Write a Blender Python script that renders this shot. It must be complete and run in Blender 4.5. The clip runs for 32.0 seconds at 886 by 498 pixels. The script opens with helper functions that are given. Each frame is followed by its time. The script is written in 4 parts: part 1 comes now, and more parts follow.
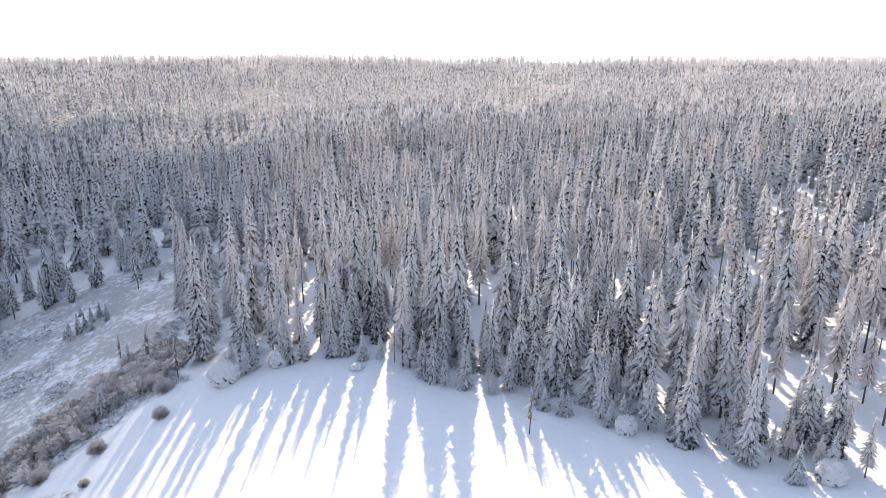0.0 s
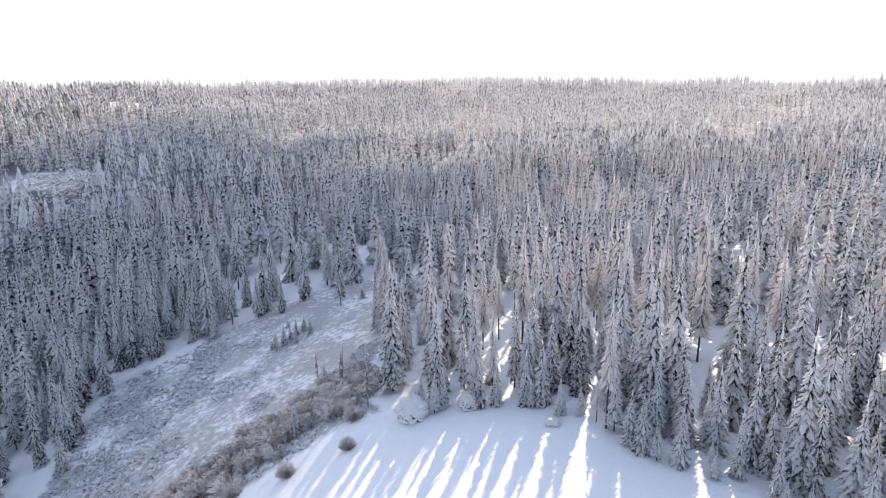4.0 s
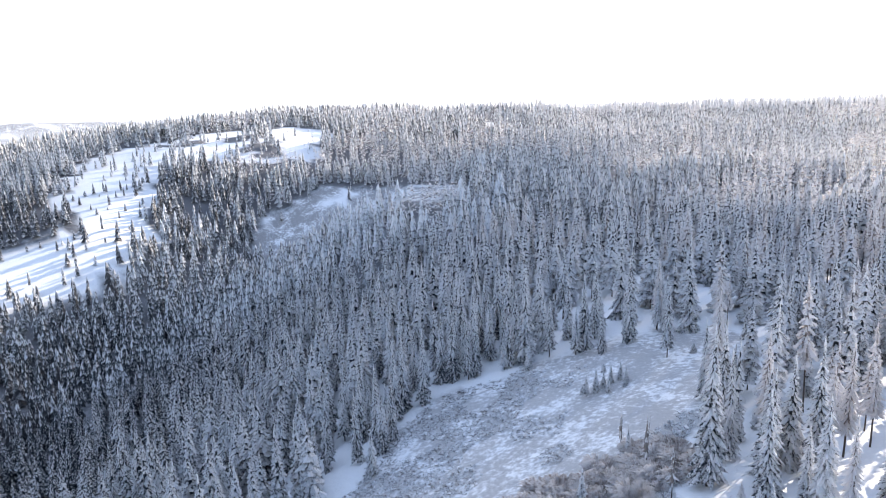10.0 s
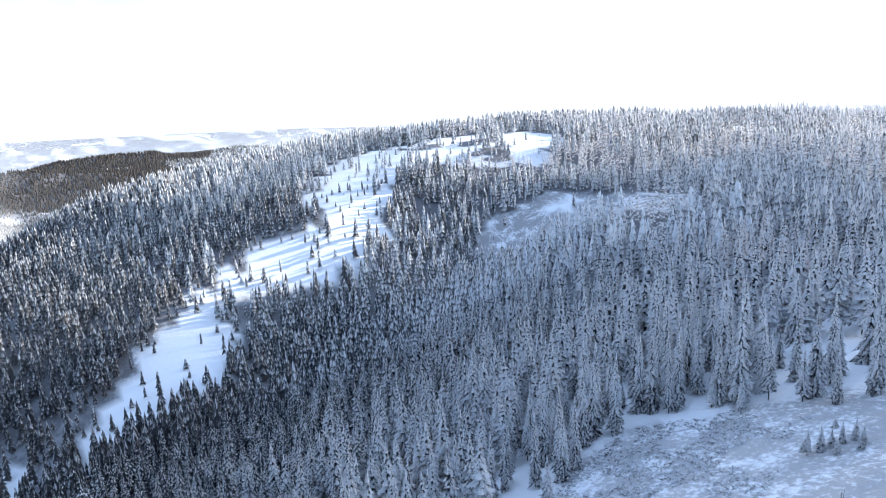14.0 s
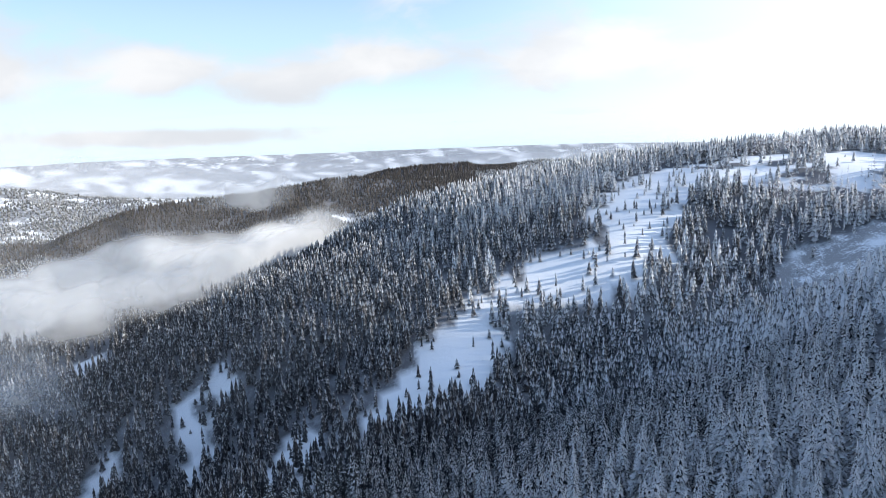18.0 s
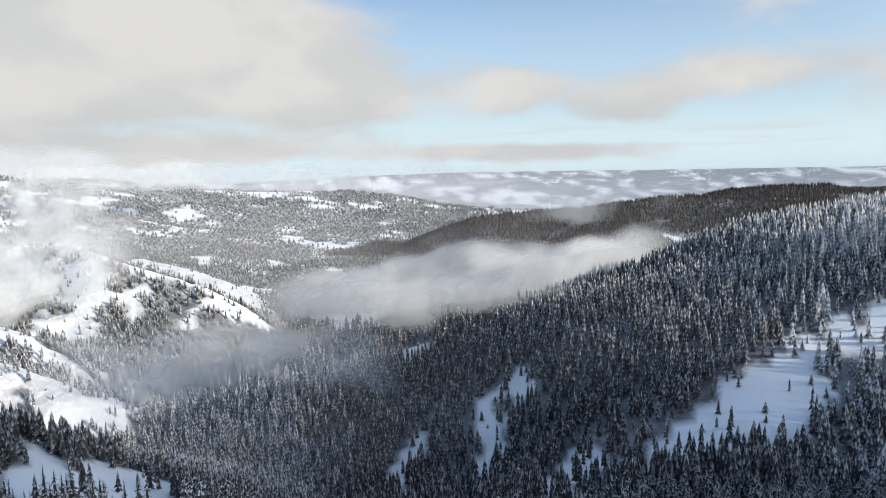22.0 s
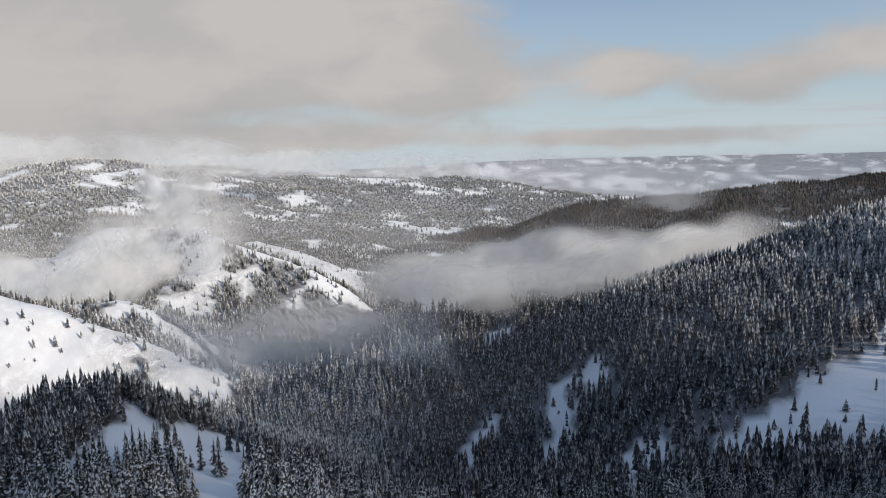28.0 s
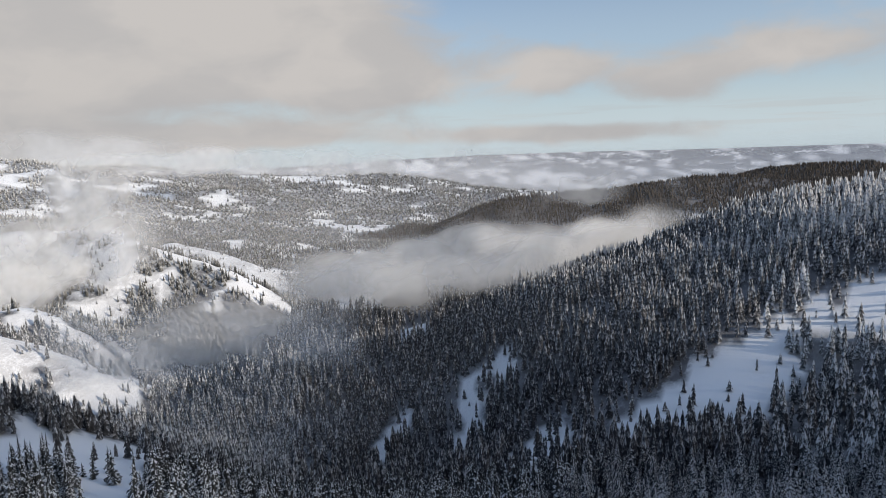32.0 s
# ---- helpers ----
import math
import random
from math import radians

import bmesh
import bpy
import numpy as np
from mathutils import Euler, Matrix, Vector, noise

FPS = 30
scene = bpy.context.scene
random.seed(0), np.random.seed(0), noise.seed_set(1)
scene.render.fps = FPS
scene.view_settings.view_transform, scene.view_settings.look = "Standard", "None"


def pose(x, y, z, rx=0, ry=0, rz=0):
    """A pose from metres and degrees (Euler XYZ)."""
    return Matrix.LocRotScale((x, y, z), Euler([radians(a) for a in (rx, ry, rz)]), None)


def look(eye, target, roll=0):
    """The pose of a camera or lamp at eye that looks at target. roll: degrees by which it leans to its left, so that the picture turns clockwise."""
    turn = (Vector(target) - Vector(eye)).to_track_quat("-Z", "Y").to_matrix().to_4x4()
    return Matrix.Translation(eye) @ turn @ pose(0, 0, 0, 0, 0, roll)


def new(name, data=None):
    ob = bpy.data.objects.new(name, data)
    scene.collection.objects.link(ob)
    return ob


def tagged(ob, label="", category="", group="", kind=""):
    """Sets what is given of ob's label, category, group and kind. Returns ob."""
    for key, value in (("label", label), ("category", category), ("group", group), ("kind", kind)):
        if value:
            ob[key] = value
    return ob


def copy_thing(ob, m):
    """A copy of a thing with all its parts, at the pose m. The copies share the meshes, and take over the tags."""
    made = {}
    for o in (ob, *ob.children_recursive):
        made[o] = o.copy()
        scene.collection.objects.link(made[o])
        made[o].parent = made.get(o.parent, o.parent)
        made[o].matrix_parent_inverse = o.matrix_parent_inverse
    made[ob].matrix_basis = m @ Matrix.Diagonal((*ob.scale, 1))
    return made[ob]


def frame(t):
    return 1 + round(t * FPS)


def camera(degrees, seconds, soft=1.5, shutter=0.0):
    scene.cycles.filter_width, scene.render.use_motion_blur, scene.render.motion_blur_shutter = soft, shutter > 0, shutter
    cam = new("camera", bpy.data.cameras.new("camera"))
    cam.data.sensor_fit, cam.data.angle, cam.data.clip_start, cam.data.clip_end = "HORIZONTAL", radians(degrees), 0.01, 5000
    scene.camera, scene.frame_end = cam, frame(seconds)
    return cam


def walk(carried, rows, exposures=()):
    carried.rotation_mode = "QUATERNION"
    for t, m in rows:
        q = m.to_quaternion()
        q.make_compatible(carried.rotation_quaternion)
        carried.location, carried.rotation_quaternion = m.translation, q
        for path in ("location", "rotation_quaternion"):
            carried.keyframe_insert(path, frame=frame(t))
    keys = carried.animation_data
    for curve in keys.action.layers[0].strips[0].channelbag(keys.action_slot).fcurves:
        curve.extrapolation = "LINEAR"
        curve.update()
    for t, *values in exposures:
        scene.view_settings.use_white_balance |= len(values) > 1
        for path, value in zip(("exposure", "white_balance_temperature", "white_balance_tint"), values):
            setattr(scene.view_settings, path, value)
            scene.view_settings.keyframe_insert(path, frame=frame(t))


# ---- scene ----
cam = camera(65.1, 32.0, soft=0.7)
scene.cycles.transparent_max_bounces = 32
METRES, EYE, TILT, LEAN, TURN = 110.0, 60.0, -16.5, 0.0, 0.0
ROWS = [
    (0.0, 0.0, 0.0, 0.0, 0.0, 0.0, -0.0),
    (0.5, -0.0043, 0.0108, 0.0037, 1.9, 0.18, -0.45),
    (1.0, -0.008, 0.0219, 0.0065, 3.93, 0.38, -0.95),
    (1.5, -0.0112, 0.033, 0.0097, 5.88, 0.55, -1.4),
    (2.0, -0.0142, 0.0442, 0.0129, 7.88, 0.7, -1.89),
    (2.5, -0.0168, 0.0553, 0.0162, 9.86, 0.83, -2.35),
    (3.0, -0.0197, 0.0663, 0.0195, 11.91, 0.93, -2.88),
    (3.5, -0.0215, 0.0769, 0.0223, 13.99, 1.02, -3.38),
    (5.5, -0.0281, 0.1237, 0.0344, 22.68, 1.11, -5.48),
    (6.0, -0.0299, 0.1355, 0.0387, 24.86, 1.02, -5.98),
    (6.5, -0.0309, 0.1467, 0.0414, 26.79, 0.98, -6.41),
    (7.0, -0.0326, 0.1593, 0.0445, 28.98, 0.9, -6.91),
    (7.5, -0.0336, 0.1703, 0.0477, 31.13, 0.77, -7.38),
    (8.0, -0.0356, 0.1828, 0.0516, 33.82, 0.51, -7.95),
    (8.5, -0.037, 0.1943, 0.0549, 36.14, 0.29, -8.38),
    (9.0, -0.0387, 0.2074, 0.0589, 38.7, -0.01, -8.81),
    (9.5, -0.0402, 0.2195, 0.0618, 41.31, -0.32, -9.3),
    (10.0, -0.0422, 0.2332, 0.065, 45.07, -0.85, -10.02),
    (10.5, -0.0441, 0.2467, 0.0677, 48.02, -1.36, -10.49),
    (11.0, -0.0458, 0.2611, 0.0718, 50.86, -1.88, -10.85),
    (11.5, -0.048, 0.2748, 0.0745, 52.92, -2.24, -11.13),
    (12.0, -0.0499, 0.2888, 0.0783, 55.27, -2.67, -11.38),
    (12.5, -0.0516, 0.3026, 0.0808, 57.49, -3.08, -11.66),
    (13.0, -0.0534, 0.3163, 0.0843, 59.91, -3.52, -11.95),
    (13.5, -0.0552, 0.3297, 0.0876, 62.19, -3.93, -12.19),
    (14.0, -0.057, 0.344, 0.0914, 64.78, -4.38, -12.46),
    (14.5, -0.0587, 0.3568, 0.0958, 67.37, -4.84, -12.73),
    (16.5, -0.0649, 0.4115, 0.1133, 79.34, -6.99, -13.86),
    (17.0, -0.0684, 0.4297, 0.117, 82.94, -7.7, -14.07),
    (17.5, -0.0697, 0.4416, 0.1219, 86.22, -8.4, -14.27),
    (18.0, -0.0738, 0.4607, 0.1256, 90.06, -9.18, -14.38),
    (18.5, -0.0775, 0.4777, 0.128, 93.38, -9.87, -14.45),
    (19.0, -0.0815, 0.4955, 0.1329, 97.15, -10.64, -14.49),
    (19.5, -0.0854, 0.5124, 0.137, 100.46, -11.32, -14.43),
    (20.0, -0.0889, 0.5308, 0.1423, 104.2, -12.07, -14.32),
    (20.5, -0.0915, 0.5482, 0.1458, 107.45, -12.72, -14.23),
    (21.0, -0.095, 0.5683, 0.1503, 111.13, -13.45, -14.01),
    (21.5, -0.0984, 0.5859, 0.1557, 114.55, -14.13, -13.74),
    (22.0, -0.1022, 0.6055, 0.1611, 118.28, -14.83, -13.39),
    (22.5, -0.1058, 0.6209, 0.1671, 121.54, -15.46, -13.04),
    (23.0, -0.1087, 0.6399, 0.1716, 125.08, -16.07, -12.58),
    (23.5, -0.1157, 0.6606, 0.1764, 128.57, -16.72, -12.08),
    (24.0, -0.1218, 0.68, 0.1815, 130.11, -17.26, -11.79),
    (24.5, -0.1275, 0.698, 0.1864, 130.43, -17.53, -11.66),
    (25.0, -0.1324, 0.7155, 0.1911, 130.24, -17.65, -11.6),
    (25.5, -0.1366, 0.7323, 0.195, 129.94, -17.77, -11.56),
    (27.5, -0.1584, 0.7974, 0.2123, 128.25, -18.03, -11.49),
    (28.0, -0.1643, 0.8128, 0.2162, 127.43, -17.94, -11.57),
    (28.5, -0.1694, 0.8281, 0.2207, 126.58, -17.84, -11.66),
    (29.0, -0.1749, 0.8429, 0.2247, 125.88, -17.78, -11.72),
    (29.5, -0.1811, 0.8583, 0.2297, 125.24, -17.71, -11.76),
    (30.0, -0.187, 0.874, 0.2341, 124.52, -17.59, -11.82),
    (30.5, -0.1929, 0.89, 0.2384, 123.84, -17.45, -11.88),
    (31.0, -0.1995, 0.9064, 0.2429, 123.11, -17.33, -11.94),
    (31.5, -0.2059, 0.9226, 0.2474, 122.34, -17.16, -12.02),
    (32.0, -0.2122, 0.939, 0.2519, 121.55, -16.98, -12.1),
]
walk(cam, [(t, pose(0, 0, EYE, TILT, LEAN, TURN) @ pose(METRES * x, METRES * y, METRES * z, 90 + pitch, roll, yaw)) for t, x, y, z, yaw, pitch, roll in ROWS],
     exposures=[(0, 0.86, 7450, 15), (6, 0.95, 7400, 16), (9, 1.06, 7050, 14), (13, 1.2, 6350, 10), (17, 0.6, 6150, 8), (20, 0.38, 6350, 8), (23, -0.08, 6520, 7), (25.5, -0.42, 6640, 9), (32, -0.3, 6680, 10)])

# ---- world and sun ----
SUN_TURN, SUN_HEIGHT = 0.0, 22.0   # degrees to the left of +y, degrees above the horizon
SUN_WAY = Vector((-math.sin(radians(SUN_TURN)) * math.cos(radians(SUN_HEIGHT)),
                  math.cos(radians(SUN_TURN)) * math.cos(radians(SUN_HEIGHT)), math.sin(radians(SUN_HEIGHT))))
sun = new("sun", bpy.data.lights.new("sun", "SUN"))
sun.data.energy, sun.data.angle, sun.data.color = 5.0, radians(0.6), (1.0, 0.92, 0.82)
sun.matrix_world = look(SUN_WAY * 100, (0, 0, 0))


def math_node(tree, op, a, b=None, c=None, clamp=False):
    n = tree.nodes.new("ShaderNodeMath")
    n.operation, n.use_clamp = op, clamp
    for i, v in enumerate((a, b, c)):
        if v is None:
            continue
        if isinstance(v, (int, float)):
            n.inputs[i].default_value = v
        else:
            tree.links.new(v, n.inputs[i])
    return n.outputs[0]


def noise_node(tree, vector, scale, detail=3.0, rough_=0.55):
    n = tree.nodes.new("ShaderNodeTexNoise")
    n.inputs["Scale"].default_value, n.inputs["Detail"].default_value, n.inputs["Roughness"].default_value = scale, detail, rough_
    if vector is not None:
        tree.links.new(vector, n.inputs["Vector"])
    return n.outputs["Fac"]


def ramp(tree, value, lo, hi):
    """0 below lo, 1 above hi, smooth between."""
    n = tree.nodes.new("ShaderNodeMapRange")
    n.interpolation_type = "SMOOTHSTEP"
    n.inputs["From Min"].default_value, n.inputs["From Max"].default_value = lo, hi
    tree.links.new(value, n.inputs["Value"])
    return n.outputs["Result"]


def mix_colour(tree, fac, a, b):
    n = tree.nodes.new("ShaderNodeMix")
    n.data_type = "RGBA"
    for v, name in ((fac, 0), (a, 6), (b, 7)):
        if isinstance(v, (int, float)):
            n.inputs[name].default_value = v
        elif isinstance(v, tuple):
            n.inputs[name].default_value = (*v, 1)
        else:
            tree.links.new(v, n.inputs[name])
    return n.outputs[2]


world = bpy.data.worlds.new("winter_sky")
scene.world = world
world.use_nodes = True
wt = world.node_tree
wt.nodes.clear()
w_out = wt.nodes.new("ShaderNodeOutputWorld")
w_bg = wt.nodes.new("ShaderNodeBackground")
sky = wt.nodes.new("ShaderNodeTexSky")
sky.sky_type, sky.sun_disc = "NISHITA", False
sky.sun_elevation, sky.sun_rotation = radians(SUN_HEIGHT), radians(-SUN_TURN)
sky.altitude, sky.air_density, sky.dust_density, sky.ozone_density = 1200, 1.0, 1.2, 1.0
SKY_GAIN = 0.10
w_bg.inputs["Strength"].default_value = SKY_GAIN
tc = wt.nodes.new("ShaderNodeTexCoord")
sep = wt.nodes.new("ShaderNodeSeparateXYZ")
wt.links.new(tc.outputs["Generated"], sep.inputs[0])
# clouds: banks at their bearing (degrees left of +y), height, half width and half height in degrees
BANKS = [(153, 7.5, 14, 6.0), (134, 8.4, 11, 4.6), (126, 5.0, 7, 2.2), (113, 5.6, 5.0, 2.4), (103, 5.0, 6, 2.0), (94, 6.2, 5.5, 2.1), (79, 6.0, 7, 2.5),
         (62, 5.0, 9, 2.4), (158, 10, 16, 6), (142, 11, 15, 5), (162, 2.6, 12, 3.0), (142, 1.2, 16, 1.1), (112, 0.7, 14, 0.8), (90, 13, 14, 2.0)]
az = math_node(wt, "MULTIPLY", math_node(wt, "ARCTAN2", math_node(wt, "MULTIPLY", sep.outputs[0], -1.0), sep.outputs[1]), 57.2958)
el = math_node(wt, "MULTIPLY", math_node(wt, "ARCSINE", sep.outputs[2]), 57.2958)
comb = wt.nodes.new("ShaderNodeCombineXYZ")
wt.links.new(math_node(wt, "MULTIPLY", az, 0.0175), comb.inputs[0])
wt.links.new(math_node(wt, "MULTIPLY", el, 0.034), comb.inputs[1])
comb.inputs[2].default_value = 0.35
# the clouds curl: the way into the billows is bent by a coarser noise
bend = wt.nodes.new("ShaderNodeTexNoise")
bend.inputs["Scale"].default_value, bend.inputs["Detail"].default_value = 6.0, 3.0
wt.links.new(comb.outputs[0], bend.inputs["Vector"])
curl = wt.nodes.new("ShaderNodeVectorMath")
curl.operation = "MULTIPLY_ADD"
wt.links.new(bend.outputs["Color"], curl.inputs[0])
curl.inputs[1].default_value = (0.16, 0.11, 0.0)
wt.links.new(comb.outputs[0], curl.inputs[2])
billow = noise_node(wt, curl.outputs[0], 7.0, 7.0, 0.56)
shade = noise_node(wt, curl.outputs[0], 5.0, 5.0, 0.5)
mass = 0.0
for b_az, b_el, b_w, b_h in BANKS:
    u = math_node(wt, "MULTIPLY", math_node(wt, "SUBTRACT", az, b_az), 1.0 / b_w)
    v = math_node(wt, "MULTIPLY", math_node(wt, "SUBTRACT", el, b_el), 1.0 / b_h)
    q = math_node(wt, "ADD", math_node(wt, "MULTIPLY", u, u), math_node(wt, "MULTIPLY", v, v))
    mass = math_node(wt, "ADD", mass, math_node(wt, "POWER", 2.718, math_node(wt, "MULTIPLY", q, -1.0)))
cover = ramp(wt, math_node(wt, "ADD", mass, math_node(wt, "MULTIPLY", math_node(wt, "SUBTRACT", billow, 0.5), 1.7)), 0.16, 0.86)
low_band = math_node(wt, "SUBTRACT", 1.0, ramp(wt, el, 0.6, 5.5), clamp=True)
toward = wt.nodes.new("ShaderNodeVectorMath")
toward.operation = "DOT_PRODUCT"
wt.links.new(tc.outputs["Generated"], toward.inputs[0])
toward.inputs[1].default_value = SUN_WAY
glow = math_node(wt, "MULTIPLY", ramp(wt, toward.outputs["Value"], 0.0, 0.9), math_node(wt, "SUBTRACT", 1.0, ramp(wt, el, 14.0, 42.0)))
cloud_dark = mix_colour(wt, glow, (5.7, 5.7, 5.85), (9.0, 9.1, 9.2))
cloud_light = mix_colour(wt, glow, (7.0, 6.8, 6.72), (10.4, 10.3, 10.2))
core = math_node(wt, "MULTIPLY", ramp(wt, mass, 0.35, 1.0), ramp(wt, el, 3.0, 5.5))
lit = math_node(wt, "ADD", math_node(wt, "MULTIPLY", ramp(wt, shade, 0.38, 0.62), 0.75), math_node(wt, "MULTIPLY", core, 0.3), clamp=True)
cloud = mix_colour(wt, lit, cloud_dark, cloud_light)
haze_col = mix_colour(wt, glow, (6.6, 7.8, 8.5), (10.5, 10.7, 10.8))
blue = wt.nodes.new("ShaderNodeVectorMath")
blue.operation = "MULTIPLY"
wt.links.new(sky.outputs[0], blue.inputs[0])
blue.inputs[1].default_value = (0.98, 1.17, 1.42)
pale = mix_colour(wt, math_node(wt, "MULTIPLY", math_node(wt, "SUBTRACT", 1.0, ramp(wt, el, 6.0, 20.0)), 0.55), blue.outputs[0], (6.4, 7.7, 8.8))
clear = mix_colour(wt, glow, pale, (10.2, 10.9, 11.4))
clear = mix_colour(wt, low_band, clear, haze_col)
whole = mix_colour(wt, cover, clear, cloud)
# thin streaks of cloud low over the horizon
flat = wt.nodes.new("ShaderNodeCombineXYZ")
wt.links.new(math_node(wt, "MULTIPLY", az, 0.09), flat.inputs[0])
wt.links.new(math_node(wt, "MULTIPLY", el, 1.5), flat.inputs[1])
lowness = math_node(wt, "SUBTRACT", 1.0, math_node(wt, "MULTIPLY", math_node(wt, "ABSOLUTE", math_node(wt, "SUBTRACT", el, 1.6)), 0.55), clamp=True)
streaks = math_node(wt, "MULTIPLY", ramp(wt, noise_node(wt, flat.outputs[0], 1.0, 4.0, 0.5), 0.50, 0.66), math_node(wt, "MULTIPLY", lowness, 0.4))
whole = mix_colour(wt, streaks, whole, cloud)
# even blue light added overhead, out of view, to tint the shade
overhead = math_node(wt, "MULTIPLY", ramp(wt, el, 14.0, 38.0), 0.24)
whole = mix_colour(wt, overhead, whole, (7.5, 9.5, 12.6))
wt.links.new(whole, w_bg.inputs["Color"])
wt.links.new(w_bg.outputs[0], w_out.inputs["Surface"])


# ---- materials ----
def material(name):
    m = bpy.data.materials.new(name)
    m.use_nodes = True
    t = m.node_tree
    t.nodes.clear()
    out = t.nodes.new("ShaderNodeOutputMaterial")
    geo = t.nodes.new("ShaderNodeNewGeometry")
    return m, t, out, geo


def finish(t, out, colour, roughness=0.8, bump=None, strength=0.3, distance=0.1, translucent=0.0):
    p = t.nodes.new("ShaderNodeBsdfPrincipled")
    p.inputs["Roughness"].default_value = roughness
    p.inputs["Specular IOR Level"].default_value = 0.2
    if isinstance(colour, tuple):
        p.inputs["Base Color"].default_value = (*colour, 1)
    else:
        t.links.new(colour, p.inputs["Base Color"])
    if bump is not None:
        b = t.nodes.new("ShaderNodeBump")
        b.inputs["Strength"].default_value, b.inputs["Distance"].default_value = strength, distance
        t.links.new(bump, b.inputs["Height"])
        t.links.new(b.outputs[0], p.inputs["Normal"])
    shader = p.outputs[0]
    if translucent:
        tr = t.nodes.new("ShaderNodeBsdfTranslucent")
        if isinstance(colour, tuple):
            tr.inputs["Color"].default_value = (*colour, 1)
        else:
            t.links.new(colour, tr.inputs["Color"])
        mx = t.nodes.new("ShaderNodeMixShader")
        mx.inputs[0].default_value = translucent
        t.links.new(shader, mx.inputs[1])
        t.links.new(tr.outputs[0], mx.inputs[2])
        shader = mx.outputs[0]
    t.links.new(shader, out.inputs["Surface"])


def snow_ground():
    """Snow with drifts; sage and grass show through where 'brush' is set. Where 'woods' is, far woods and the shade
    under closed forest are put into the colour.
    """
    m, t, out, geo = material("snow")
    pos = geo.outputs["Position"]
    drift = noise_node(t, pos, 0.35, 5.0)
    fine = noise_node(t, pos, 2.5, 4.0)
    clump = noise_node(t, pos, 0.8, 7.0, 0.7)
    streak = noise_node(t, pos, 0.11, 4.0, 0.55)
    a = t.nodes.new("ShaderNodeAttribute")
    a.attribute_name = "brush"
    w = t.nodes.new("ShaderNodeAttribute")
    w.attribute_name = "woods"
    snow = mix_colour(t, fine, (0.80, 0.81, 0.83), (0.87, 0.87, 0.87))
    twig = mix_colour(t, noise_node(t, pos, 2.4, 5.0, 0.7), (0.19, 0.18, 0.18), (0.48, 0.47, 0.47))
    shows = math_node(t, "ADD", math_node(t, "MULTIPLY", clump, 0.7), math_node(t, "MULTIPLY", streak, 0.55))
    fac = math_node(t, "MULTIPLY", ramp(t, shows, 0.50, 0.68), a.outputs["Fac"])
    col = mix_colour(t, math_node(t, "MULTIPLY", fac, 0.8), snow, twig)
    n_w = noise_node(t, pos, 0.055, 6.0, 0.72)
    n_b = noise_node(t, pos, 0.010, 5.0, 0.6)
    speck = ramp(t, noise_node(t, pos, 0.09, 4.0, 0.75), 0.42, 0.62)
    # dark tones stand in for far woods and shaded snow under closed trees
    woods_shade = mix_colour(t, math_node(t, "MULTIPLY", speck, math_node(t, "SUBTRACT", 2.0, w.outputs["Fac"], clamp=True)), (0.17, 0.17, 0.18), (0.42, 0.43, 0.44))
    woods_shade = mix_colour(t, math_node(t, "SUBTRACT", w.outputs["Fac"], 2.0, clamp=True), woods_shade, (0.075, 0.062, 0.05))
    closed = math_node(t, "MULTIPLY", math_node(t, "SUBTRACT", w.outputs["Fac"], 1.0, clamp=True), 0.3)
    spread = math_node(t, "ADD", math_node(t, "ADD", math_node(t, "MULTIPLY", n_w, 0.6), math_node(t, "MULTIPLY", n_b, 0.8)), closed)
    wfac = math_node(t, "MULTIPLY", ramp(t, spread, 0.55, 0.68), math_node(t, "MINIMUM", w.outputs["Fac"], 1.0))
    far_col = mix_colour(t, wfac, col, woods_shade)
    finish(t, out, far_col, 0.75, math_node(t, "ADD", math_node(t, "MULTIPLY", drift, 0.8), math_node(t, "MULTIPLY", clump, 0.3)), 0.5, 0.6)
    return m


def rimed(name, needle_a, needle_b, rime, bias, translucent, soft=0.11, grain=2.1, rise=0.45):
    """Needles or twigs under snow: more of it on top, on exposed trees and higher up the mountain."""
    m, t, out, geo = material(name)
    pos = geo.outputs["Position"]
    up = t.nodes.new("ShaderNodeSeparateXYZ")
    t.links.new(geo.outputs["Normal"], up.inputs[0])
    place = t.nodes.new("ShaderNodeSeparateXYZ")
    t.links.new(pos, place.inputs[0])
    load = t.nodes.new("ShaderNodeAttribute")
    load.attribute_name = "load"
    tree_n = noise_node(t, pos, 0.13, 2.0)
    fine = noise_node(t, pos, grain, 4.0, 0.75)
    height = ramp(t, place.outputs[2], -95.0, 8.0)
    s = math_node(t, "ADD", math_node(t, "MULTIPLY", load.outputs["Fac"], 0.72), math_node(t, "MULTIPLY", fine, 1.75))
    s = math_node(t, "ADD", s, math_node(t, "MULTIPLY", tree_n, 0.55))
    s = math_node(t, "ADD", s, math_node(t, "MULTIPLY", height, rise))
    s = math_node(t, "ADD", s, math_node(t, "MULTIPLY", math_node(t, "MULTIPLY", up.outputs[2], 0.25), 1.0))
    fac = ramp(t, s, 1.84 - soft + bias, 1.84 + soft + bias)
    col = mix_colour(t, tree_n, needle_a, needle_b)
    col = mix_colour(t, fac, col, rime)
    finish(t, out, col, 0.85, None, translucent=translucent)
    return m


def bark(name, a, b):
    m, t, out, geo = material(name)
    n = noise_node(t, geo.outputs["Position"], 3.0, 5.0)
    finish(t, out, mix_colour(t, n, a, b), 0.9, n, 0.4, 0.05)
    return m


